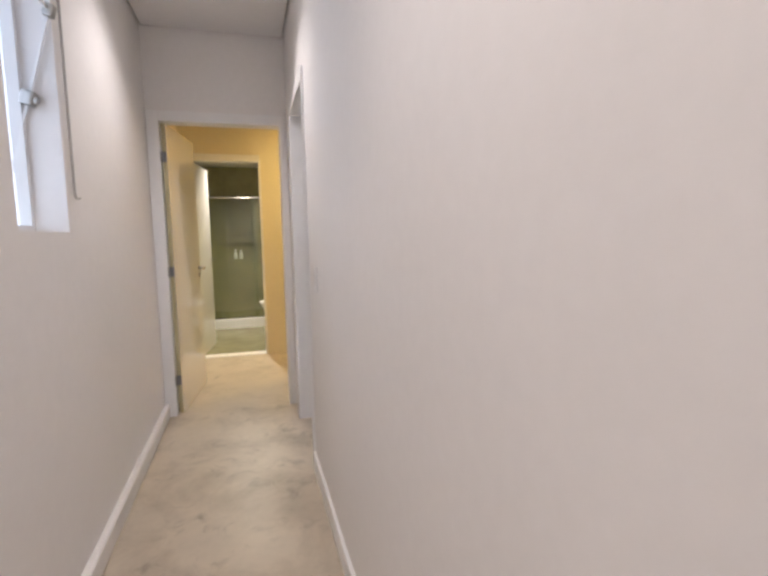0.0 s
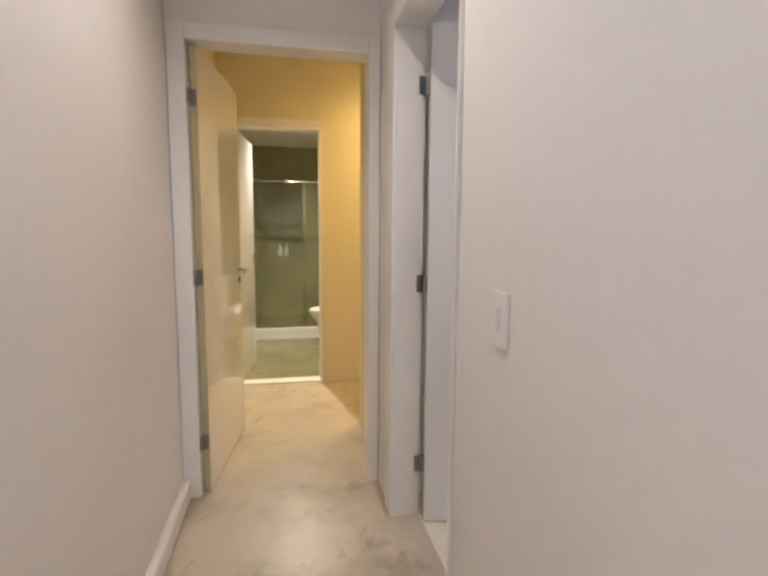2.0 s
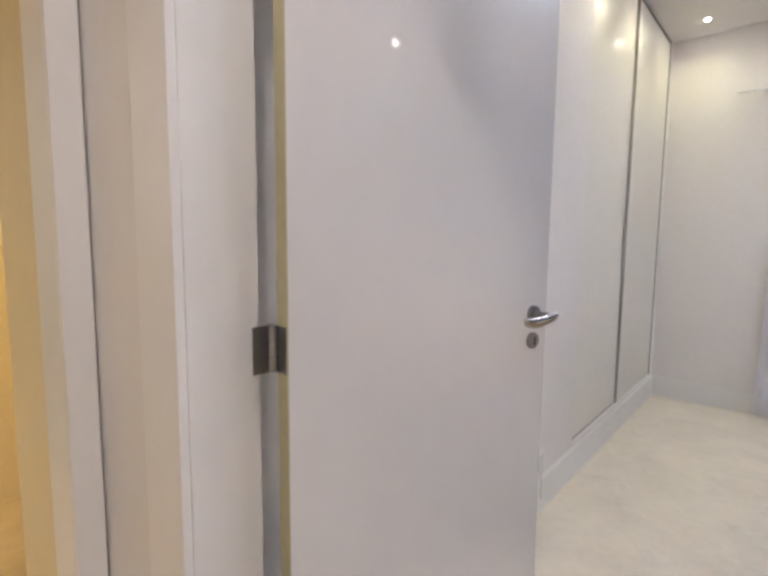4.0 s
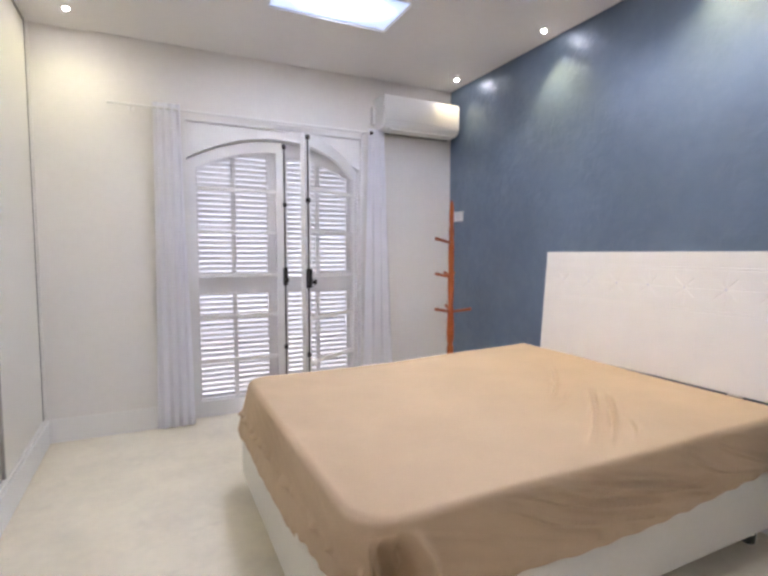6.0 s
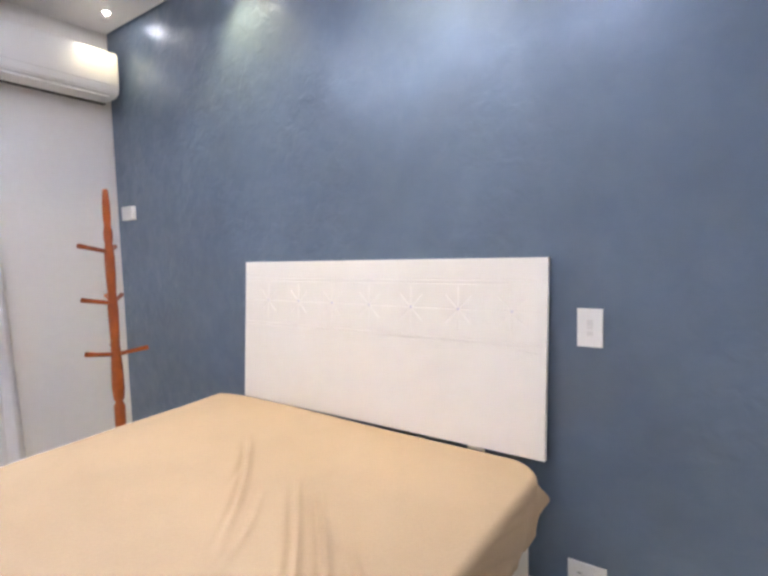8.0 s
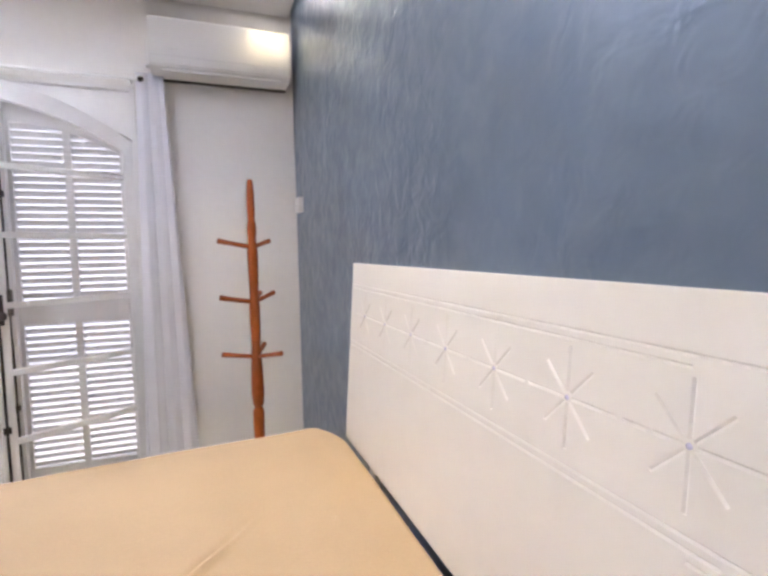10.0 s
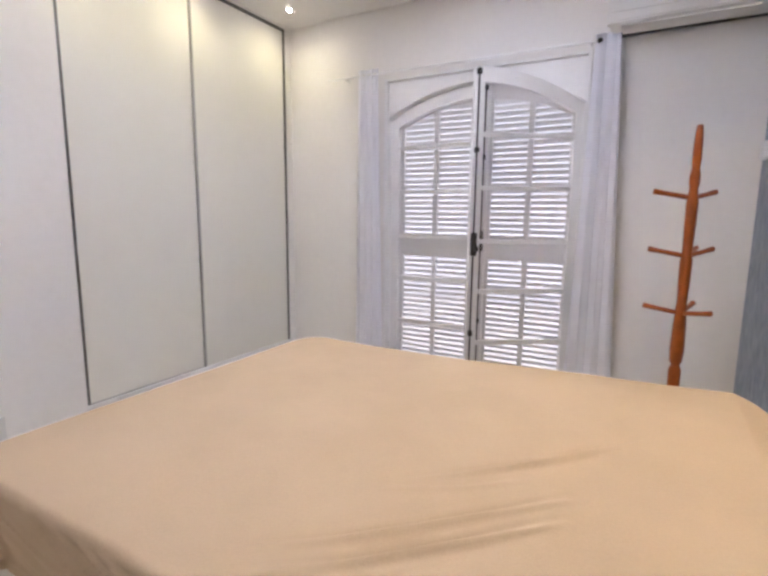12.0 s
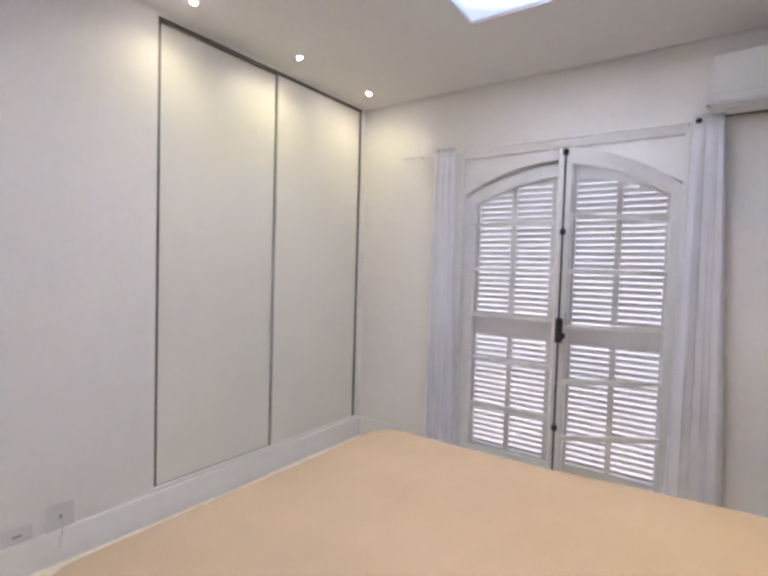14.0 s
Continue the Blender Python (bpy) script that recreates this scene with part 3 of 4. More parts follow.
# ---- wardrobe ----
wd = thing("wardrobe", "built-in wardrobe with two off-white sliding doors", "wardrobe", (XW, 2.95, 0.165))
da = part("door", box(bmesh.new(), -0.045, -0.815, 0.012, -0.022, 0.02, 2.455, 0.001), PANEL, wd, "off-white sliding door")
db = part("door", box(bmesh.new(), -0.019, -0.02, 0.012, -0.005, 0.845, 2.455, 0.001), PANEL, wd, "off-white sliding door")
for x, y, t, deep, own in ((-0.036, -0.834, 0.018, 0.022, da), (-0.0195, -0.033, 0.013, 0.0155, db), (-0.032, 0.834, 0.009, 0.028, db), (-0.032, 0.849, 0.011, 0.028, wd)):
    part("edge_profile", box(bmesh.new(), x, y, 0.012, x + deep, y + t, 2.46, 0.002), ALU if y == -0.033 else PROFILE, own, "dark aluminium edge profile")
part("track", box(bmesh.new(), -0.1, -0.838, 2.457, -0.004, 0.863, 2.479), PROFILE, wd, "dark aluminium top track")
part("bottom_track", box(bmesh.new(), -0.1, -0.838, 0.0, 0.003, 0.863, 0.011, 0.002), TRIM, wd)
part("bottom_rail", box(bmesh.new(), -0.03, -0.832, 0.011, -0.014, 0.848, 0.016), ALU, wd, "thin aluminium guide rail")

# ---- french door ----
fd = thing("window_2", "white arched french door with one leaf ajar before louvred shutters", "french door", (0, 0, 0), kind="structure")
ARCH_X, SPRING, RISE, HALF = (FX0 + FX1) / 2, 1.90, 0.2, 0.68


def arch(x):
    """Height of the arch above the door at x."""
    k = min(1.0, abs(x - ARCH_X) / HALF)
    return SPRING + RISE * (1 - k ** 2.1)


def strip(bm, x0, x1, low, high, y0, y1, n=24):
    """A board in the door's plane between two height curves."""
    cols = []
    for i in range(n + 1):
        x = x0 + (x1 - x0) * i / n
        cols.append([bm.verts.new((x, y, z)) for y, z in ((y0, low(x)), (y1, low(x)), (y1, high(x)), (y0, high(x)))])
    for p, q in zip(cols, cols[1:]):
        for k in range(4):
            bm.faces.new((p[k], q[k], q[(k + 1) % 4], p[(k + 1) % 4]))
    bm.faces.new(cols[0])
    bm.faces.new(cols[-1][::-1])
    return bm


bm = bmesh.new()
box(bm, FX0, YN - 0.01, 0, FX0 + 0.025, YN + 0.2, FH, 0.003)
box(bm, FX1 - 0.025, YN - 0.01, 0, FX1, YN + 0.2, FH, 0.003)
box(bm, FX0 + 0.025, YN - 0.01, FH - 0.02, FX1 - 0.025, YN + 0.2, FH, 0.003)
strip(bm, FX0 + 0.025, FX1 - 0.025, lambda x: arch(x) + 0.006, lambda x: FH - 0.02, YN + 0.012, YN + 0.2, 40)
part("frame", bm, SHUTTER, fd, "white painted arched frame")

RAILS = (1.715, 1.40, 1.075, 0.76, 0.43)


def leaf(parent, name, x0, x1, free):
    """A glazed leaf: stiles, arched head, five slim rails and its panes. free: the x of its free edge."""
    y0, y1 = YN + 0.06, YN + 0.096
    bm = bmesh.new()
    ws = {x0: 0.06, x1: 0.06}
    ws[free] = 0.085 if free == x1 else 0.062
    top = lambda x: arch(x) - 0.004
    strip(bm, x0, x0 + ws[x0], lambda x: 0.012, top, y0, y1, 4)
    strip(bm, x1 - ws[x1], x1, lambda x: 0.012, top, y0, y1, 4)
    strip(bm, x0 + ws[x0], x1 - ws[x1], lambda x: top(x) - 0.085, top, y0, y1)
    strip(bm, x0 + ws[x0], x1 - ws[x1], lambda x: 0.012, lambda x: 0.13, y0, y1, 2)
    lf = part(name, bm, SHUTTER, parent, "white glazed leaf")
    for z in RAILS:
        part("glazing_bar", box(bmesh.new(), x0 + ws[x0], y0 + 0.004, z - 0.014, x1 - ws[x1], y1 - 0.004, z + 0.014, 0.004), SHUTTER, lf)
    g = strip(bmesh.new(), x0 + ws[x0], x1 - ws[x1], lambda x: 0.13, lambda x: top(x) - 0.085, y0 + 0.016, y0 + 0.02)
    g = part("pane", g, GLASS, lf)
    g.visible_shadow = False
    # bolt with guides, box and knob
    xb = free + (0.022 if free == x0 else -0.022)
    bm = bmesh.new()
    tube(bm, (xb, y0 - 0.01, 0.02), (xb, y0 - 0.01, top(xb) - 0.01), 0.0055, n=10)
    bolt = part("bolt", bm, BRONZE, lf, "dark iron cremone bolt", True)
    bm = bmesh.new()
    for z in (0.5, 1.62, top(xb) - 0.03):
        box(bm, xb - 0.014, y0 - 0.022, z - 0.016, xb + 0.014, y0 + 0.001, z + 0.016, 0.005)
    part("guide", bm, BRONZE, bolt)
    bm = bmesh.new()
    box(bm, xb - 0.017, y0 - 0.032, 0.99, xb + 0.017, y0 + 0.001, 1.13, 0.006)
    tube(bm, (xb, y0 - 0.03, 1.035), (xb, y0 - 0.058, 1.035), 0.006, n=10)
    lathe(bm, [(0.004, -0.02), (0.014, -0.012), (0.016, 0), (0.014, 0.012), (0.004, 0.02)], 12, (xb, y0 - 0.068, 1.035))
    part("lock_box", bm, BRONZE, bolt, smooth=True)
    for z in (0.3, 1.0, 1.7):
        xh = x0 if free == x1 else x1
        bm = bmesh.new()
        tube(bm, (xh, y0 - 0.006, z - 0.035), (xh, y0 - 0.006, z + 0.035), 0.007, n=10)
        part("hinge", bm, SHUTTER, lf)
    return lf


leaf(fd, "leaf", FX0 + 0.028, 1.785, 1.785)
rl = leaf(fd, "leaf", 1.692, FX1 - 0.028, 1.692)
hx, hy = FX1 - 0.028, YN + 0.06
rl.matrix_basis = Matrix.Translation((hx, hy, 0)) @ pose(0, 0, 0, 0, 0, 34.8) @ Matrix.Translation((-hx, -hy, 0))

# louvred shutters outside the glazed leaves
SY0, SY1 = YN + 0.12, YN + 0.155
slat_bm = box(bmesh.new(), -0.5, -0.018, -0.003, 0.5, 0.018, 0.003)
slat_mesh = bpy.data.meshes.new("slat")
slat_bm.to_mesh(slat_mesh)
slat_bm.free()
slat_mesh.materials.append(SHUTTER)
for x0, x1 in ((FX0 + 0.027, ARCH_X - 0.002), (ARCH_X + 0.002, FX1 - 0.027)):
    bm = bmesh.new()
    top = lambda x: arch(x) + 0.004
    xm = (x0 + x1) / 2
    strip(bm, x0, x0 + 0.075, lambda x: 0.015, top, SY0, SY1, 4)
    strip(bm, x1 - 0.075, x1, lambda x: 0.015, top, SY0, SY1, 4)
    strip(bm, xm - 0.016, xm + 0.016, lambda x: 0.015, top, SY0, SY1, 4)
    for a, b in ((x0 + 0.075, xm - 0.016), (xm + 0.016, x1 - 0.075)):
        strip(bm, a, b, lambda x: top(x) - 0.1, top, SY0, SY1, 12)
        strip(bm, a, b, lambda x: 0.015, lambda x: 0.13, SY0, SY1, 2)
        strip(bm, a, b, lambda x: 0.93, lambda x: 1.06, SY0, SY1, 2)
    sh = part("shutter", bm, SHUTTER, fd, "white louvred shutter")
    for a, b in ((x0 + 0.075, xm - 0.016), (xm + 0.016, x1 - 0.075)):
        z = 0.15
        while z < 2.02:
            lim = max(top(a), top(b)) - 0.085
            if z < lim and not 0.942 < z < 1.05:
                s = new("slat", slat_mesh)
                s.parent = sh
                s.matrix_basis = pose((a + b) / 2, (SY0 + SY1) / 2, z, -47) @ Matrix.Diagonal((b - a, 1, 1, 1))
            z += 0.039

# outside: both backdrops glow by themselves in place of the daylit distance
structure("balcony_floor", box(bmesh.new(), -3, YN + 0.28, -0.2, 7, 7.6, -0.03), OUTER, "pale balcony floor", "ground")
structure("backdrop", box(bmesh.new(), -6, 8.0, -3, 10, 8.05, 6), DAY, "bright white overcast distance", "backdrop")
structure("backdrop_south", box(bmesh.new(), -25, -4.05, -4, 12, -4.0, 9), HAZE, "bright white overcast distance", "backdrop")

# ---- curtains and rod ----
cr = thing("curtain_rod", "slim white curtain rod above the french door", "curtain rod", (0, YN - 0.075, 2.215))
bm = bmesh.new()
tube(bm, (0.585, 0, 0), (2.44, 0, 0), 0.009, n=12)
part("rod", bm, TRIM, cr, smooth=True)
for x in (0.72, 2.40):
    bm = bmesh.new()
    tube(bm, (x, 0, 0), (x, 0.0745, 0), 0.006, n=10)
    tube(bm, (x, 0.068, 0), (x, 0.0745, 0), 0.02, n=16)
    part("bracket", bm, TRIM, cr)
bm = bmesh.new()
lathe(bm, [(0.009, -0.014), (0.014, -0.008), (0.014, 0.008), (0.009, 0.014)], 14, (0, 0, 0))
for v in bm.verts:
    v.co = Vector((2.45 + v.co.z, v.co.x, v.co.y))
part("finial", bm, BRONZE, cr, "dark end cap", True)


def curtain(x0, x1, flare, folds, z0=0.015):
    """A gathered curtain hung from its rod, with deep folds that loosen downwards."""
    bm = bmesh.new()
    n, m = folds * 12, 26
    rows = []
    for j in range(m + 1):
        t = j / m
        row = []
        for i in range(n + 1):
            u = i / n
            a = x0 - flare[0] * t
            b = x1 + flare[1] * t
            ph = 2 * math.pi * folds * u + 0.5 * math.sin(3 * t + u * 5)
            y = 0.012 * math.sin(ph) * (0.7 + 0.4 * t) + 0.012 * noise.noise((u * 4, t * 2, x0))
            x = a + (b - a) * u + 0.008 * math.sin(2 * ph)
            row.append(bm.verts.new((x, YN - 0.075 + y, 2.25 - t * (2.25 - z0))))
        rows.append(row)
    for p, q in zip(rows, rows[1:]):
        for i in range(n):
            bm.faces.new((p[i], p[i + 1], q[i + 1], q[i]))
    ob = made("curtain", bm, CURTAIN, True)
    sol = ob.modifiers.new("thickness", "SOLIDIFY")
    sol.thickness = 0.003
    return tagged(ob, "white gathered voile curtain hanging to the floor", "curtain", "curtains")


curtain(0.85, 1.02, (0.03, 0.04), 4)
curtain(2.425, 2.565, (0.06, 0.08), 3)

# ---- air conditioner ----
ac = thing("air_conditioner", "white split air conditioner high on the wall", "air conditioner", (2.86, YN, 2.24))
prof = [(0.0, 0.0), (-0.155, 0.0), (-0.195, 0.02), (-0.208, 0.06), (-0.208, 0.235), (-0.195, 0.258), (-0.165, 0.266), (0.0, 0.266)]
bm = bmesh.new()
ends = [[bm.verts.new((x, y, z)) for y, z in prof] for x in (-0.355, 0.355)]
for i in range(len(prof)):
    k = (i + 1) % len(prof)
    bm.faces.new((ends[0][i], ends[0][k], ends[1][k], ends[1][i]))
bm.faces.new(ends[0])
bm.faces.new(ends[1][::-1])
bmesh.ops.bevel(bm, geom=list(bm.edges), offset=0.006, segments=2, affect="EDGES")
part("body", bm, PLASTIC, ac, smooth=True)
part("louvre", box(bmesh.new(), -0.30, -0.19, -0.006, 0.30, -0.12, 0.004, 0.003), PLASTIC, ac)
part("outlet_slot", box(bmesh.new(), -0.352, -0.034, -0.004, 0.352, -0.003, 0.002), DARK, ac, "dark air outlet slot")
part("panel_seam", box(bmesh.new(), -0.35, -0.2095, 0.062, 0.35, -0.2, 0.065), GREY, ac)
# the badge's white colour carries a bright reflection
part("badge", box(bmesh.new(), -0.27, -0.2105, 0.1, -0.21, -0.207, 0.112), CERAMIC, ac, "small badge, white for its bright reflection")
part("pipe_cover", box(bmesh.new(), -0.385, -0.05, 0.06, -0.356, 0, 0.2, 0.004), PLASTIC, ac)

# ---- coat rack ----
rk = thing("coat_rack", "orange varnished wooden coat rack with turned pole", "coat rack", (2.945, 3.37, 0), 12)
prof = [(0.022, 0.12), (0.024, 0.30), (0.027, 0.40), (0.028, 0.50), (0.022, 0.515), (0.018, 0.525), (0.026, 0.54), (0.031, 0.60), (0.028, 0.72), (0.024, 0.78), (0.025, 0.80),
        (0.021, 0.83), (0.025, 0.95), (0.026, 1.03), (0.022, 1.07), (0.021, 1.10), (0.024, 1.20), (0.025, 1.30), (0.021, 1.34), (0.018, 1.37), (0.022, 1.39), (0.022, 1.43), (0.016, 1.46), (0.019, 1.50), (0.018, 1.58), (0.013, 1.645), (0.010, 1.652)]
part("pole", lathe(bmesh.new(), prof, 20), WOOD, rk, smooth=True)
for lev, (z, angs) in enumerate(((1.335, (180, 42)), (1.065, (180, 36, 62)), (0.79, (180, -62, 58)))):
    for a in angs:
        c, s = math.cos(radians(a)), math.sin(radians(a))
        bm = bmesh.new()
        tube(bm, (0.01 * c, 0.01 * s, z - 0.008), (0.115 * c, 0.115 * s, z + 0.012), 0.011, n=12)
        tube(bm, (0.115 * c, 0.115 * s, z + 0.012), (0.165 * c, 0.165 * s, z + 0.022), 0.011, 0.013, n=12)
        part("peg", bm, WOOD, rk, smooth=True)
for a in (30, 120, 210, 300):
    c, s = math.cos(radians(a)), math.sin(radians(a))
    bm = bmesh.new()
    tube(bm, (0.015 * c, 0.015 * s, 0.2), (0.14 * c, 0.14 * s, 0.12), 0.016, n=12)
    tube(bm, (0.14 * c, 0.14 * s, 0.12), (0.2 * c, 0.2 * s, 0.014), 0.016, 0.014, n=12)
    part("foot", bm, WOOD, rk, smooth=True)

# ---- bed ----
BX0, BX1, BY0, BY1, BZ = 1.205, 3.187, 1.215, 2.73, 0.60
bed = thing("bed", "double bed with a white upholstered box base", "bed", ((BX0 + BX1) / 2, (BY0 + BY1) / 2, 0))
lx, ly = (BX1 - BX0) / 2, (BY1 - BY0) / 2
part("base", box(bmesh.new(), -lx + 0.012, -ly + 0.012, 0.082, lx - 0.012, ly - 0.012, 0.335, 0.012, 3), BASE, bed, "white upholstered base")
part("mattress", box(bmesh.new(), -lx + 0.11, -ly + 0.11, 0.336, lx - 0.08, ly - 0.08, BZ - 0.03, 0.04, 4), BASE, bed)
for sx in (-1, 1):
    for sy in (-1, 1):
        part("leg", lathe(bmesh.new(), [(0.024, 0.0), (0.027, 0.008), (0.032, 0.082), (0.032, 0.084)], 16, (sx * (lx - 0.075), sy * (ly - 0.075), 0)), DARK, bed, "black plastic leg", True)

FOLDS = [((2.36, 1.70), (2.78, 2.08), 0.011), ((2.16, 1.30), (2.66, 1.73), 0.011), ((2.22, 1.26), (2.66, 1.64), 0.010), ((2.30, 1.62), (2.58, 1.79), 0.005), ((2.55, 1.90), (2.82, 2.14), 0.005), ((2.3, 1.24), (2.5, 1.40), 0.006)]
PULLS = [(0.40, 0.5, 0.62, 0.009), (0.50, 0.66, 0.6, 0.012), (0.62, 0.62, 0.52, 0.011), (0.72, 0.7, 0.6, 0.012), (0.84, 0.6, 0.5, 0.008), (1.2, 0.5, 0.6, 0.007), (1.42, 0.42, 0.55, 0.007)]


def sheet():
    """A fitted sheet over the mattress: rounded edges, slack sides with drapes, puckered hem and folds on top."""
    bm = bmesh.new()
    nx, ny, nz, R = 420, 330, 44, 0.024
    low = 0.292
    def point(x, y, z):
        RC = 0.022 + 0.108 * (z - low) / (BZ - low)
        # round the plan's corners, then the top edge
        qx, qy = max(-lx + RC, min(lx - RC, x)), max(-ly + RC, min(ly - RC, y))
        o = Vector((x - qx, y - qy))
        reach = max(abs(o.x), abs(o.y))
        flat = o.normalized() * reach if reach > 1e-6 else o
        inset = max(0.0, reach - (RC - R))
        if inset > 0 and z > BZ - R:
            rise = z - (BZ - R)
            k = R / max(R, math.hypot(inset, rise)) if math.hypot(inset, rise) > 1e-6 else 1.0
            flat = flat.normalized() * (RC - R + inset * k)
            z = BZ - R + rise * k
        p = Vector((qx + flat.x, qy + flat.y, z))
        up = max(0.0, min(1.0, (z - low) / (BZ - low)))
        p.x += 0.03 * up * max(0.0, -x / lx) ** 2
        p.y -= 0.048 * up * (1 - 0.5 * max(0.0, y / ly))
        p.z += 0.034 * (0.5 + 0.5 * y / ly) * max(0, min(1, (p.x + 0.1) / lx)) * (1 - 0.8 * max(0, (p.x / lx - 0.9) / 0.1)) * max(0, min(1, (z - 0.4) / 0.2))
        wx, wy = p.x + (BX0 + BX1) / 2, p.y + (BY0 + BY1) / 2
        top = max(0, min(1, (z - (BZ - 0.05)) / 0.05))
        side = 1 - top
        h = 0.006 * noise.noise((wx * 1.7, wy * 1.7, 0)) + 0.0018 * noise.noise((wx * 9, wy * 9, 3))
        for (ax, ay), (bx, by), amp in FOLDS:
            a, b = Vector((ax, ay)), Vector((bx, by))
            ab = b - a
            t = (Vector((wx, wy)) - a).dot(ab) / ab.dot(ab)
            off = (Vector((wx, wy)) - a - ab * t)
            dist = off.length * (1 if ab.x * off.y - ab.y * off.x > 0 else -1) + 0.012 * math.sin(t * 4)
            if -0.1 < t < 1.1:
                env = math.sin(math.pi * max(0, min(1, (t + 0.1) / 1.2))) ** 1.2
                h += amp * env * 1.5 * (math.exp(-(dist / 0.0105) ** 2) - 0.65 * math.exp(-((dist - 0.018) / 0.011) ** 2))
        p.z += h * top
        out = Vector((flat.x, flat.y, 0)) if reach > RC - R else Vector((0, 0, 0))
        if out.length > 0 and side > 0:
            out.normalize()
            k = wx * 1.0 - wy * 1.0
            down = max(0, (BZ - z) / (BZ - low))
            pleat = 0.0
            corner = math.exp(-((lx - abs(x)) ** 2 + (ly - abs(y)) ** 2) / 0.03)
            slant = noise.noise((wx * 4.6 + p.z * 15 - wy * 4.6, wx * 1.1 - wy * 1.1, 4.1))
            fine = noise.noise((wx * 9 + p.z * 21 - wy * 9, wx * 2 - wy * 2, 8.7))
            calm = 0.3 if x < -lx + R else 0.6
            drape = calm * 0.006 * max(0.0, 1 - abs(fine) * 5) * (1 - corner) + 0.009 * noise.noise((k * 4, p.z * 3, 1.3)) + calm * 0.013 * max(0.0, 1 - abs(slant) * 4.5) ** 1.5 * (1 - corner) + calm * 0.004 * noise.noise((k * 9 + p.z * 26, p.z * 5, 5))
            if y < -ly + R:
                # the corner's tuck: a hollow between two standing pleats
                s = x + lx - 0.03 * down
                hollowed = max(0.0, min(1.0, (down - 0.14) / 0.3)) ** 0.8 * max(0.0, min(1.0, (0.86 - down) / 0.14)) ** 0.7
                hollow = 1 / (1 + math.exp(-(s - 0.045) / 0.006)) / (1 + math.exp((s - 0.085 - 0.115 * math.sin(2.2 * down)) / 0.01))
                pleat += hollowed * (-0.075 * hollow * (1 + 0.22 * math.sin(s * 105 - 5 * down)) + 0.02 * math.exp(-((s - 0.035) / 0.01) ** 2) + 0.02 * math.exp(-((s - 0.118 - 0.115 * math.sin(2.2 * down)) / 0.016) ** 2))
                if -0.01 < s < 0.24:
                    # the rolled elastic rim under the tuck
                    pleat += 0.03 * math.exp(-((down - 0.88 + 9 * (s - 0.1) ** 2) / 0.028) ** 2)
                for s0, run, bow, amp in PULLS:
                    # a pulled crease running down and along the side
                    t = (x + lx - s0) / run
                    if -0.05 < t < 1.05:
                        d = down - (0.08 + bow * (1 - (1 - max(0.0, min(1.0, t))) ** 1.25)) - 0.02 * math.sin(7 * t + s0 * 9)
                        pleat += 1.5 * amp * math.sin(math.pi * max(0.0, min(1.0, (t + 0.05) / 1.1))) ** 0.6 * (math.exp(-(d / 0.034) ** 2) - 0.7 * math.exp(-((d - 0.065) / 0.04) ** 2))
            if x < -lx + R:
                # stitched elastic seam that puckers along the foot end
                d = down - 0.52 - 0.06 * math.sin(y * 2.1)
                pleat += 0.017 * math.exp(-(d / 0.035) ** 2) * (0.1 + max(0.0, noise.noise((y * 21, 3.3, 1.7))) * 3)
            drape += corner * 0.014 * math.sin(40 * (x * (1 if y > 0 else -1) + y)) * down
            hem = -0.012 * max(0.0, (down - 0.8) / 0.2) ** 2 + 0.003 * math.exp(-((down - 0.86) / 0.06) ** 2) * math.sin(k * 75)
            p += out * (pleat * side + drape * side * (0.35 + 1.4 * down * (1.1 - down)) + hem + 0.006 * down)
            if down > 0.5 and y < -ly + R:
                p.z += 0.065 * (down - 0.5) * 2 * max(0.0, min(1.0, (x / lx - 0.1) / 0.9)) ** 1.5
            if down > 0.75:
                p.z += (down - 0.75) * 4 * (-0.008 * math.exp(-((lx - abs(x)) ** 2 + (ly - abs(y)) ** 2) / 0.02) + 0.008 * noise.noise((k * 4, 7, 2)) + 0.003 * math.sin(k * 45))
        if x < 0 and y < 0:
            # the near foot corner is tucked in under the mattress
            p.x += 0.055 * max(0.0, (BZ - z) / (BZ - low) - 0.25) * math.exp(-((lx + x) / 0.16) ** 2) * math.exp(-((ly + y) / 0.45) ** 2)
        tail = math.exp(-((lx - x) ** 2 + (ly + y) ** 2) / 0.003) * math.exp(-(((BZ - z) / (BZ - low) - 0.34) / 0.13) ** 2)
        p += Vector((0.012, -0.05, 0.0)) * tail
        return p

    table = {}
    def vert(x, y, z):
        key = (round(x, 5), round(y, 5), round(z, 5))
        if key not in table:
            table[key] = bm.verts.new(point(x, y, z))
        return table[key]
    def ease(i, n, half):
        return -half + 2 * half * i / n
    xs = sorted({*(ease(i, nx, lx) for i in range(nx + 1)), -lx + 0.008, -lx + 0.02, lx - 0.008, lx - 0.02, -lx + 0.035, lx - 0.035})
    ys = sorted({*(ease(i, ny, ly) for i in range(ny + 1)), -ly + 0.008, -ly + 0.02, ly - 0.008, ly - 0.02, -ly + 0.035, ly - 0.035})
    zs = sorted({*(low + (BZ - low) * i / nz for i in range(nz + 1)), BZ - 0.008, BZ - 0.022, BZ - 0.036})
    for a, b in zip(xs, xs[1:]):
        for c, d in zip(ys, ys[1:]):
            bm.faces.new((vert(a, c, BZ), vert(b, c, BZ), vert(b, d, BZ), vert(a, d, BZ)))
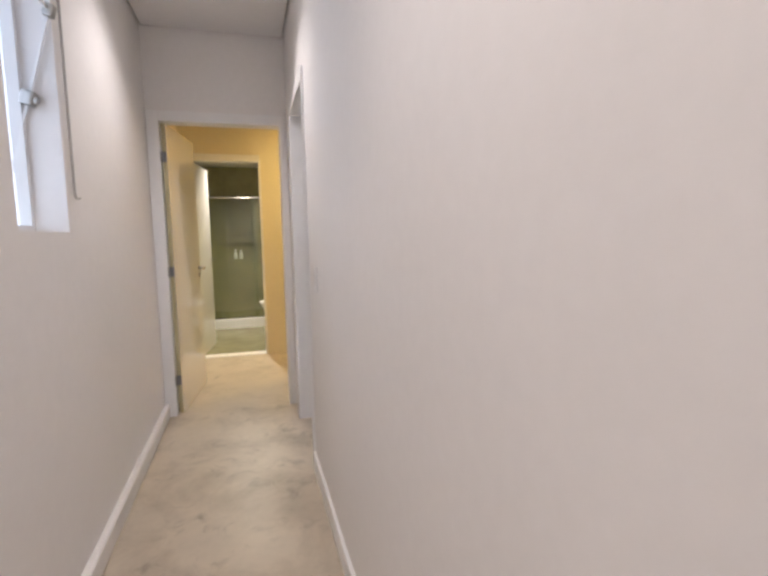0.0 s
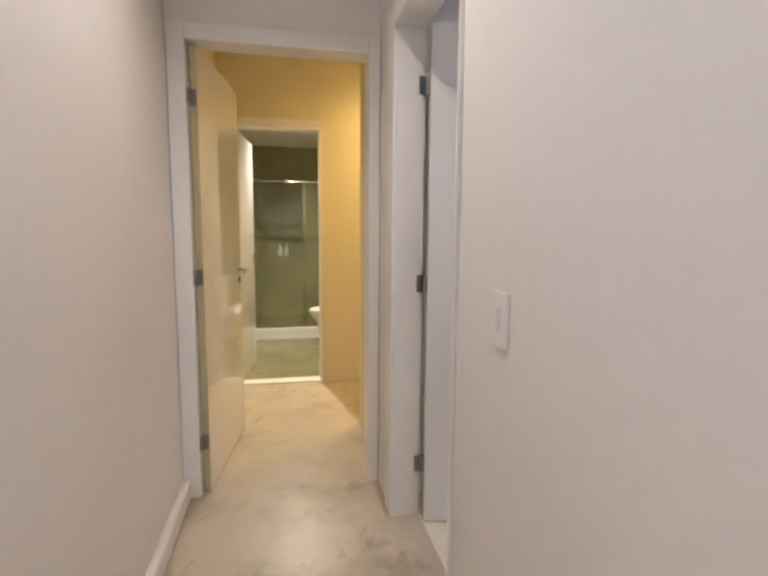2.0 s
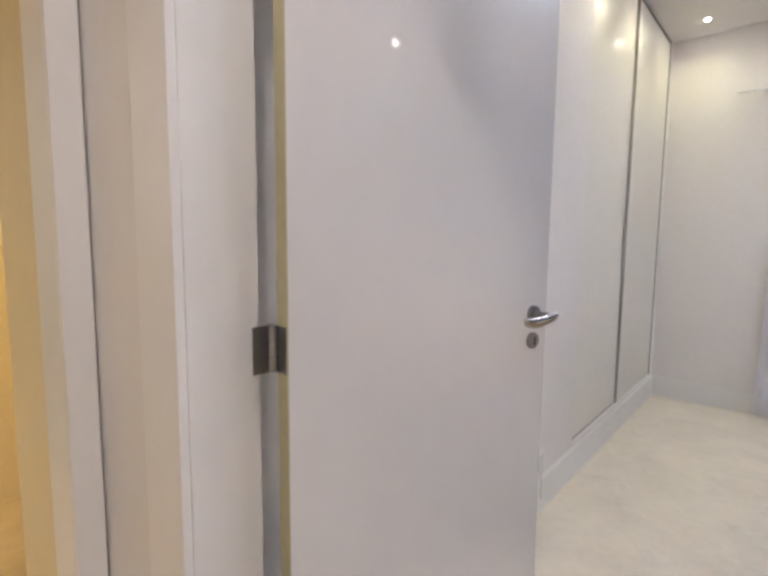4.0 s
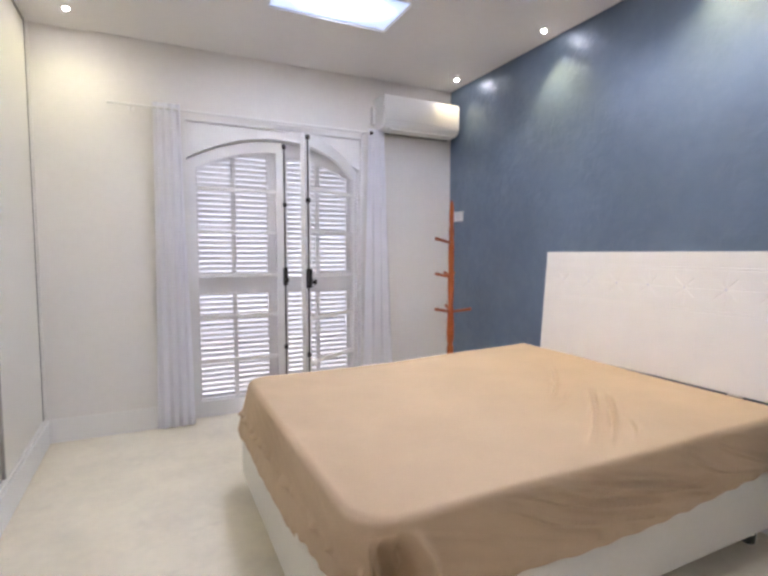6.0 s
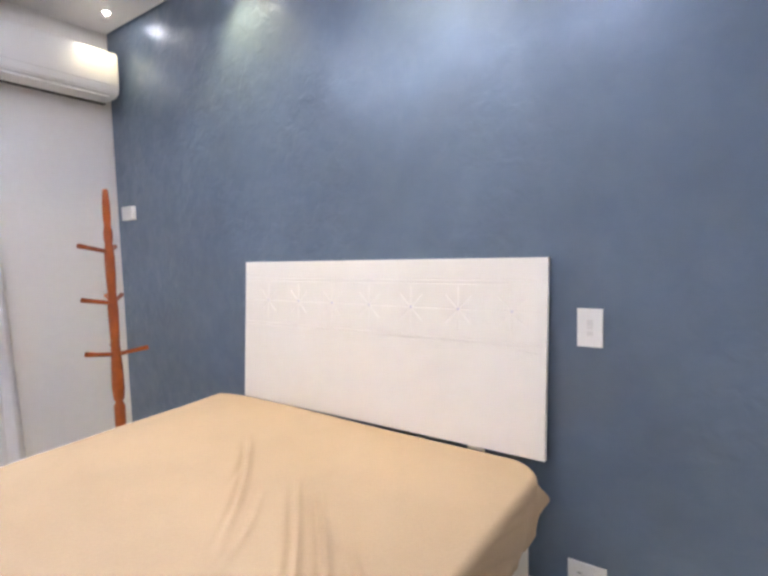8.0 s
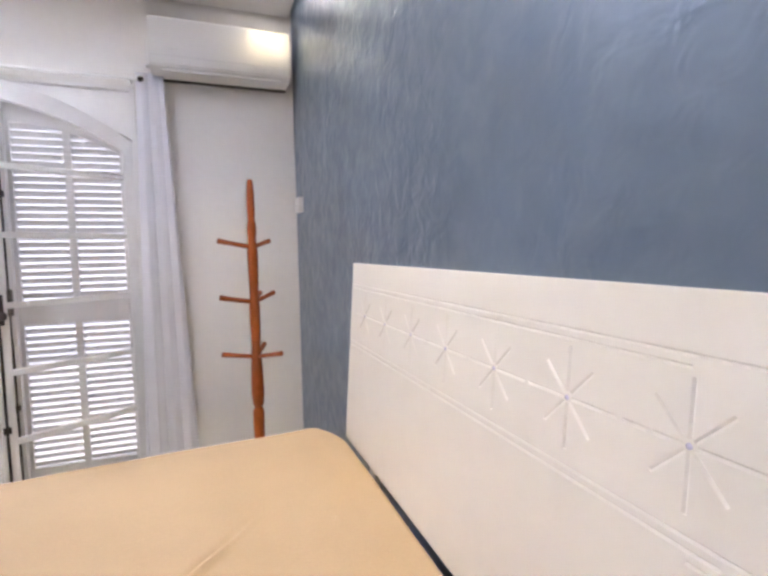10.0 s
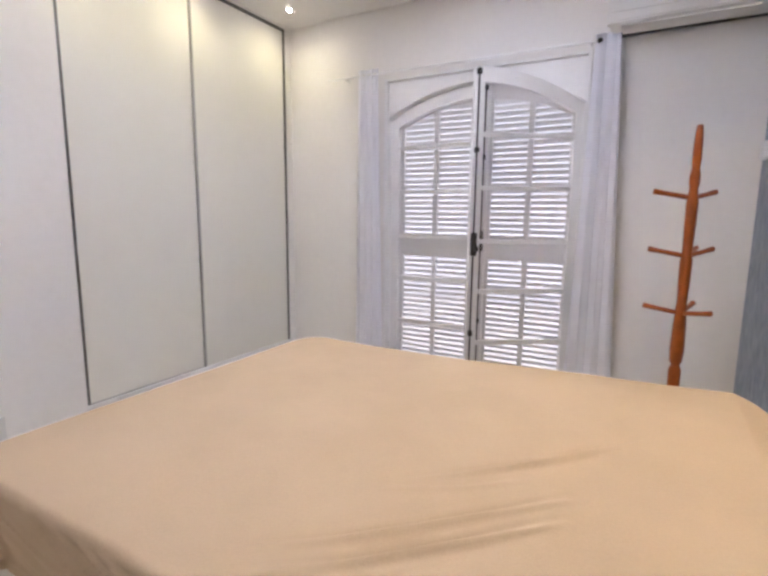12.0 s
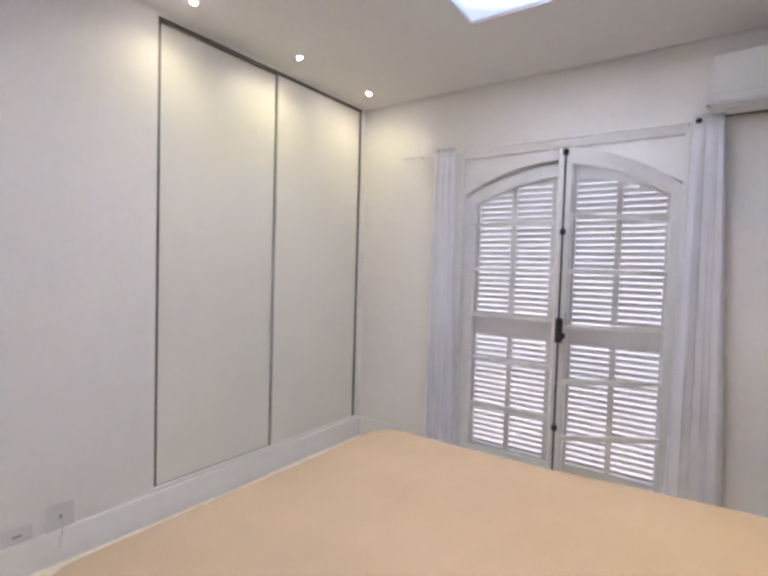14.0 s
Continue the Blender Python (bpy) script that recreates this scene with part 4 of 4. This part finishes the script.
    for e, f in zip(zs, zs[1:]):
        for a, b in zip(xs, xs[1:]):
            for y in (-ly, ly):
                bm.faces.new((vert(a, y, e), vert(b, y, e), vert(b, y, f), vert(a, y, f)))
        for c, d in zip(ys, ys[1:]):
            for x in (-lx, lx):
                bm.faces.new((vert(x, c, e), vert(x, d, e), vert(x, d, f), vert(x, c, f)))
    ob = made("fitted_sheet", bm, SHEET, True)
    ob.location = ((BX0 + BX1) / 2, (BY0 + BY1) / 2, 0)
    return tagged(ob, "wrinkled tan cotton fitted sheet on the mattress", "bed sheet")


sheet()

# ---- headboard ----
HY_A, HY_B, HZ0, HZ1 = 1.182, 2.645, 0.0, 1.255
cut = bmesh.new()


def groove(bm, y0, z0, y1, z1, w=0.007):
    a, b = Vector((0, y0, z0)), Vector((0, y1, z1))
    d = (b - a).normalized()
    s = Vector((0, -d.z, d.y)) * w
    e = Vector((0.0042, 0, 0))
    v = [bm.verts.new(p) for p in (a - e * 0.6 + s, a - e * 0.6 - s, a + e * 0.7, b - e * 0.6 + s, b - e * 0.6 - s, b + e * 0.7)]
    for f in ((0, 1, 2), (5, 4, 3), (0, 3, 4, 1), (1, 4, 5, 2), (2, 5, 3, 0)):
        bm.faces.new([v[i] for i in f])


hb = thing("headboard", "white lacquered headboard carved with stars and lines", "headboard", (3.205, 0, 0))
bm = bmesh.new()
box(bm, 0, HY_A, 0.599, 0.022, HY_B, HZ1, 0.002)
board = made("board", bm, BOARD)
for z, ya, yb in ((1.180, HY_A + 0.02, 2.05), (1.166, HY_A + 0.12, 2.05), (0.972, HY_A + 0.02, 1.92), (0.958, HY_A + 0.07, 1.92), (0.944, HY_A + 0.02, HY_A + 0.11)):
    groove(cut, ya, z, HY_B - 0.02 if z != 0.944 else yb, z, 0.0055)
STARS = [1.298 + 0.197 * k for k in range(7)]
for y in STARS:
    for k in range(8):
        c, s = math.cos(math.pi * k / 4), math.sin(math.pi * k / 4)
        r = 0.094 if k in (0, 4) else 0.079 if k % 2 == 0 else 0.068
        groove(cut, y + 0.008 * c, 1.076 + 0.008 * s, y + r * c, 1.076 + r * s, 0.006)
cutter = made("cutter", cut, BOARD)
mod = board.modifiers.new("carve", "BOOLEAN")
mod.operation, mod.object, mod.solver = "DIFFERENCE", cutter, "EXACT"
carved = bpy.data.meshes.new_from_object(board.evaluated_get(bpy.context.evaluated_depsgraph_get()))
board.modifiers.clear()
board.data = carved
bpy.data.objects.remove(cutter)
board.parent = hb
hb.matrix_world = Matrix.Translation((3.242, 0, 1.255)) @ pose(0, 0, 0, 0, 4.0, 0) @ Matrix.Translation((0, 0, -1.255))
for y in STARS:
    part("crystal", lathe(bmesh.new(), [(0.0042, -0.001), (0.0042, 0.0), (0.0015, 0.0015)], 8), CRYSTAL, hb, "small violet crystal", at=pose(-0.001, y, 1.076, 0, -90, 0))
for y in (HY_A + 0.25, HY_B - 0.25):
    part("support", box(bmesh.new(), 0.0235, y - 0.03, 0.0, 0.04, y + 0.03, 0.75, 0.003), BOARD, hb)

# ---- bathroom ----
sg = thing("shower_screen", "greenish glass shower screen on a white curb", "shower screen", (-3.45, 0, 0))
part("curb", box(bmesh.new(), -0.06, -1.13, 0.0, 0.06, 0.75, 0.13, 0.006), CERAMIC, sg, "white stone curb")
p = part("fixed_pane", box(bmesh.new(), -0.004, -0.25, 0.14, 0.004, 0.75, 1.8), GREENGLASS, sg)
p.visible_shadow = False
p = slider = part("sliding_pane", box(bmesh.new(), 0.012, -1.12, 0.14, 0.02, -0.2, 1.8), GREENGLASS, sg)
p.visible_shadow = False
bm = bmesh.new()
tube(bm, (0.008, -1.13, 1.83), (0.008, 0.75, 1.83), 0.013, n=12)
part("rail", bm, STEEL, sg, "chrome top rail", True)
part("bottom_track", box(bmesh.new(), -0.015, -1.13, 0.128, 0.025, 0.75, 0.145), STEEL, sg)
for y in (-0.42, -0.05):
    bm = bmesh.new()
    tube(bm, (0.015, y, 1.83), (0.035, y, 1.83), 0.024, n=18)
    part("roller", bm, STEEL, slider, smooth=True)
for y, h, mat in ((-0.51, 0.13, CERAMIC), (-0.43, 0.12, PLASTIC)):
    bm = lathe(bmesh.new(), [(0.024, 0), (0.028, 0.01), (0.028, h * 0.7), (0.012, h * 0.82), (0.012, h), (0.002, h + 0.004)], 16)
    b = thing("toiletry_bottle", "small white toiletry bottle in the shower niche", "bottle", (-4.33, y, 0.94), group="toiletry bottles")
    body = part("bottle", bm, mat, b, smooth=True)
    part("cap", lathe(bmesh.new(), [(0.013, 0), (0.013, 0.02), (0.002, 0.022)], 14, (0, 0, h)), PLASTIC, body, smooth=True)
tl = thing("toilet", "white ceramic toilet beside the shower", "toilet", (-2.95, 0.045, 0), 180)
bm = lathe(bmesh.new(), [(0.11, 0.0), (0.115, 0.02), (0.1, 0.15), (0.13, 0.28), (0.18, 0.37), (0.185, 0.395), (0.15, 0.4), (0.1, 0.3)], 28)
for v in bm.verts:
    v.co.y *= 1.3
bowl = part("bowl", bm, CERAMIC, tl, smooth=True)
bm = lathe(bmesh.new(), [(0.186, 0.398), (0.19, 0.41), (0.186, 0.425), (0.17, 0.43)], 28)
for v in bm.verts:
    v.co.y *= 1.3
part("lid", bm, PLASTIC, bowl, smooth=True)
part("tank", box(bmesh.new(), -0.19, -0.44, 0.38, 0.19, -0.26, 0.78, 0.02, 3), CERAMIC, tl)
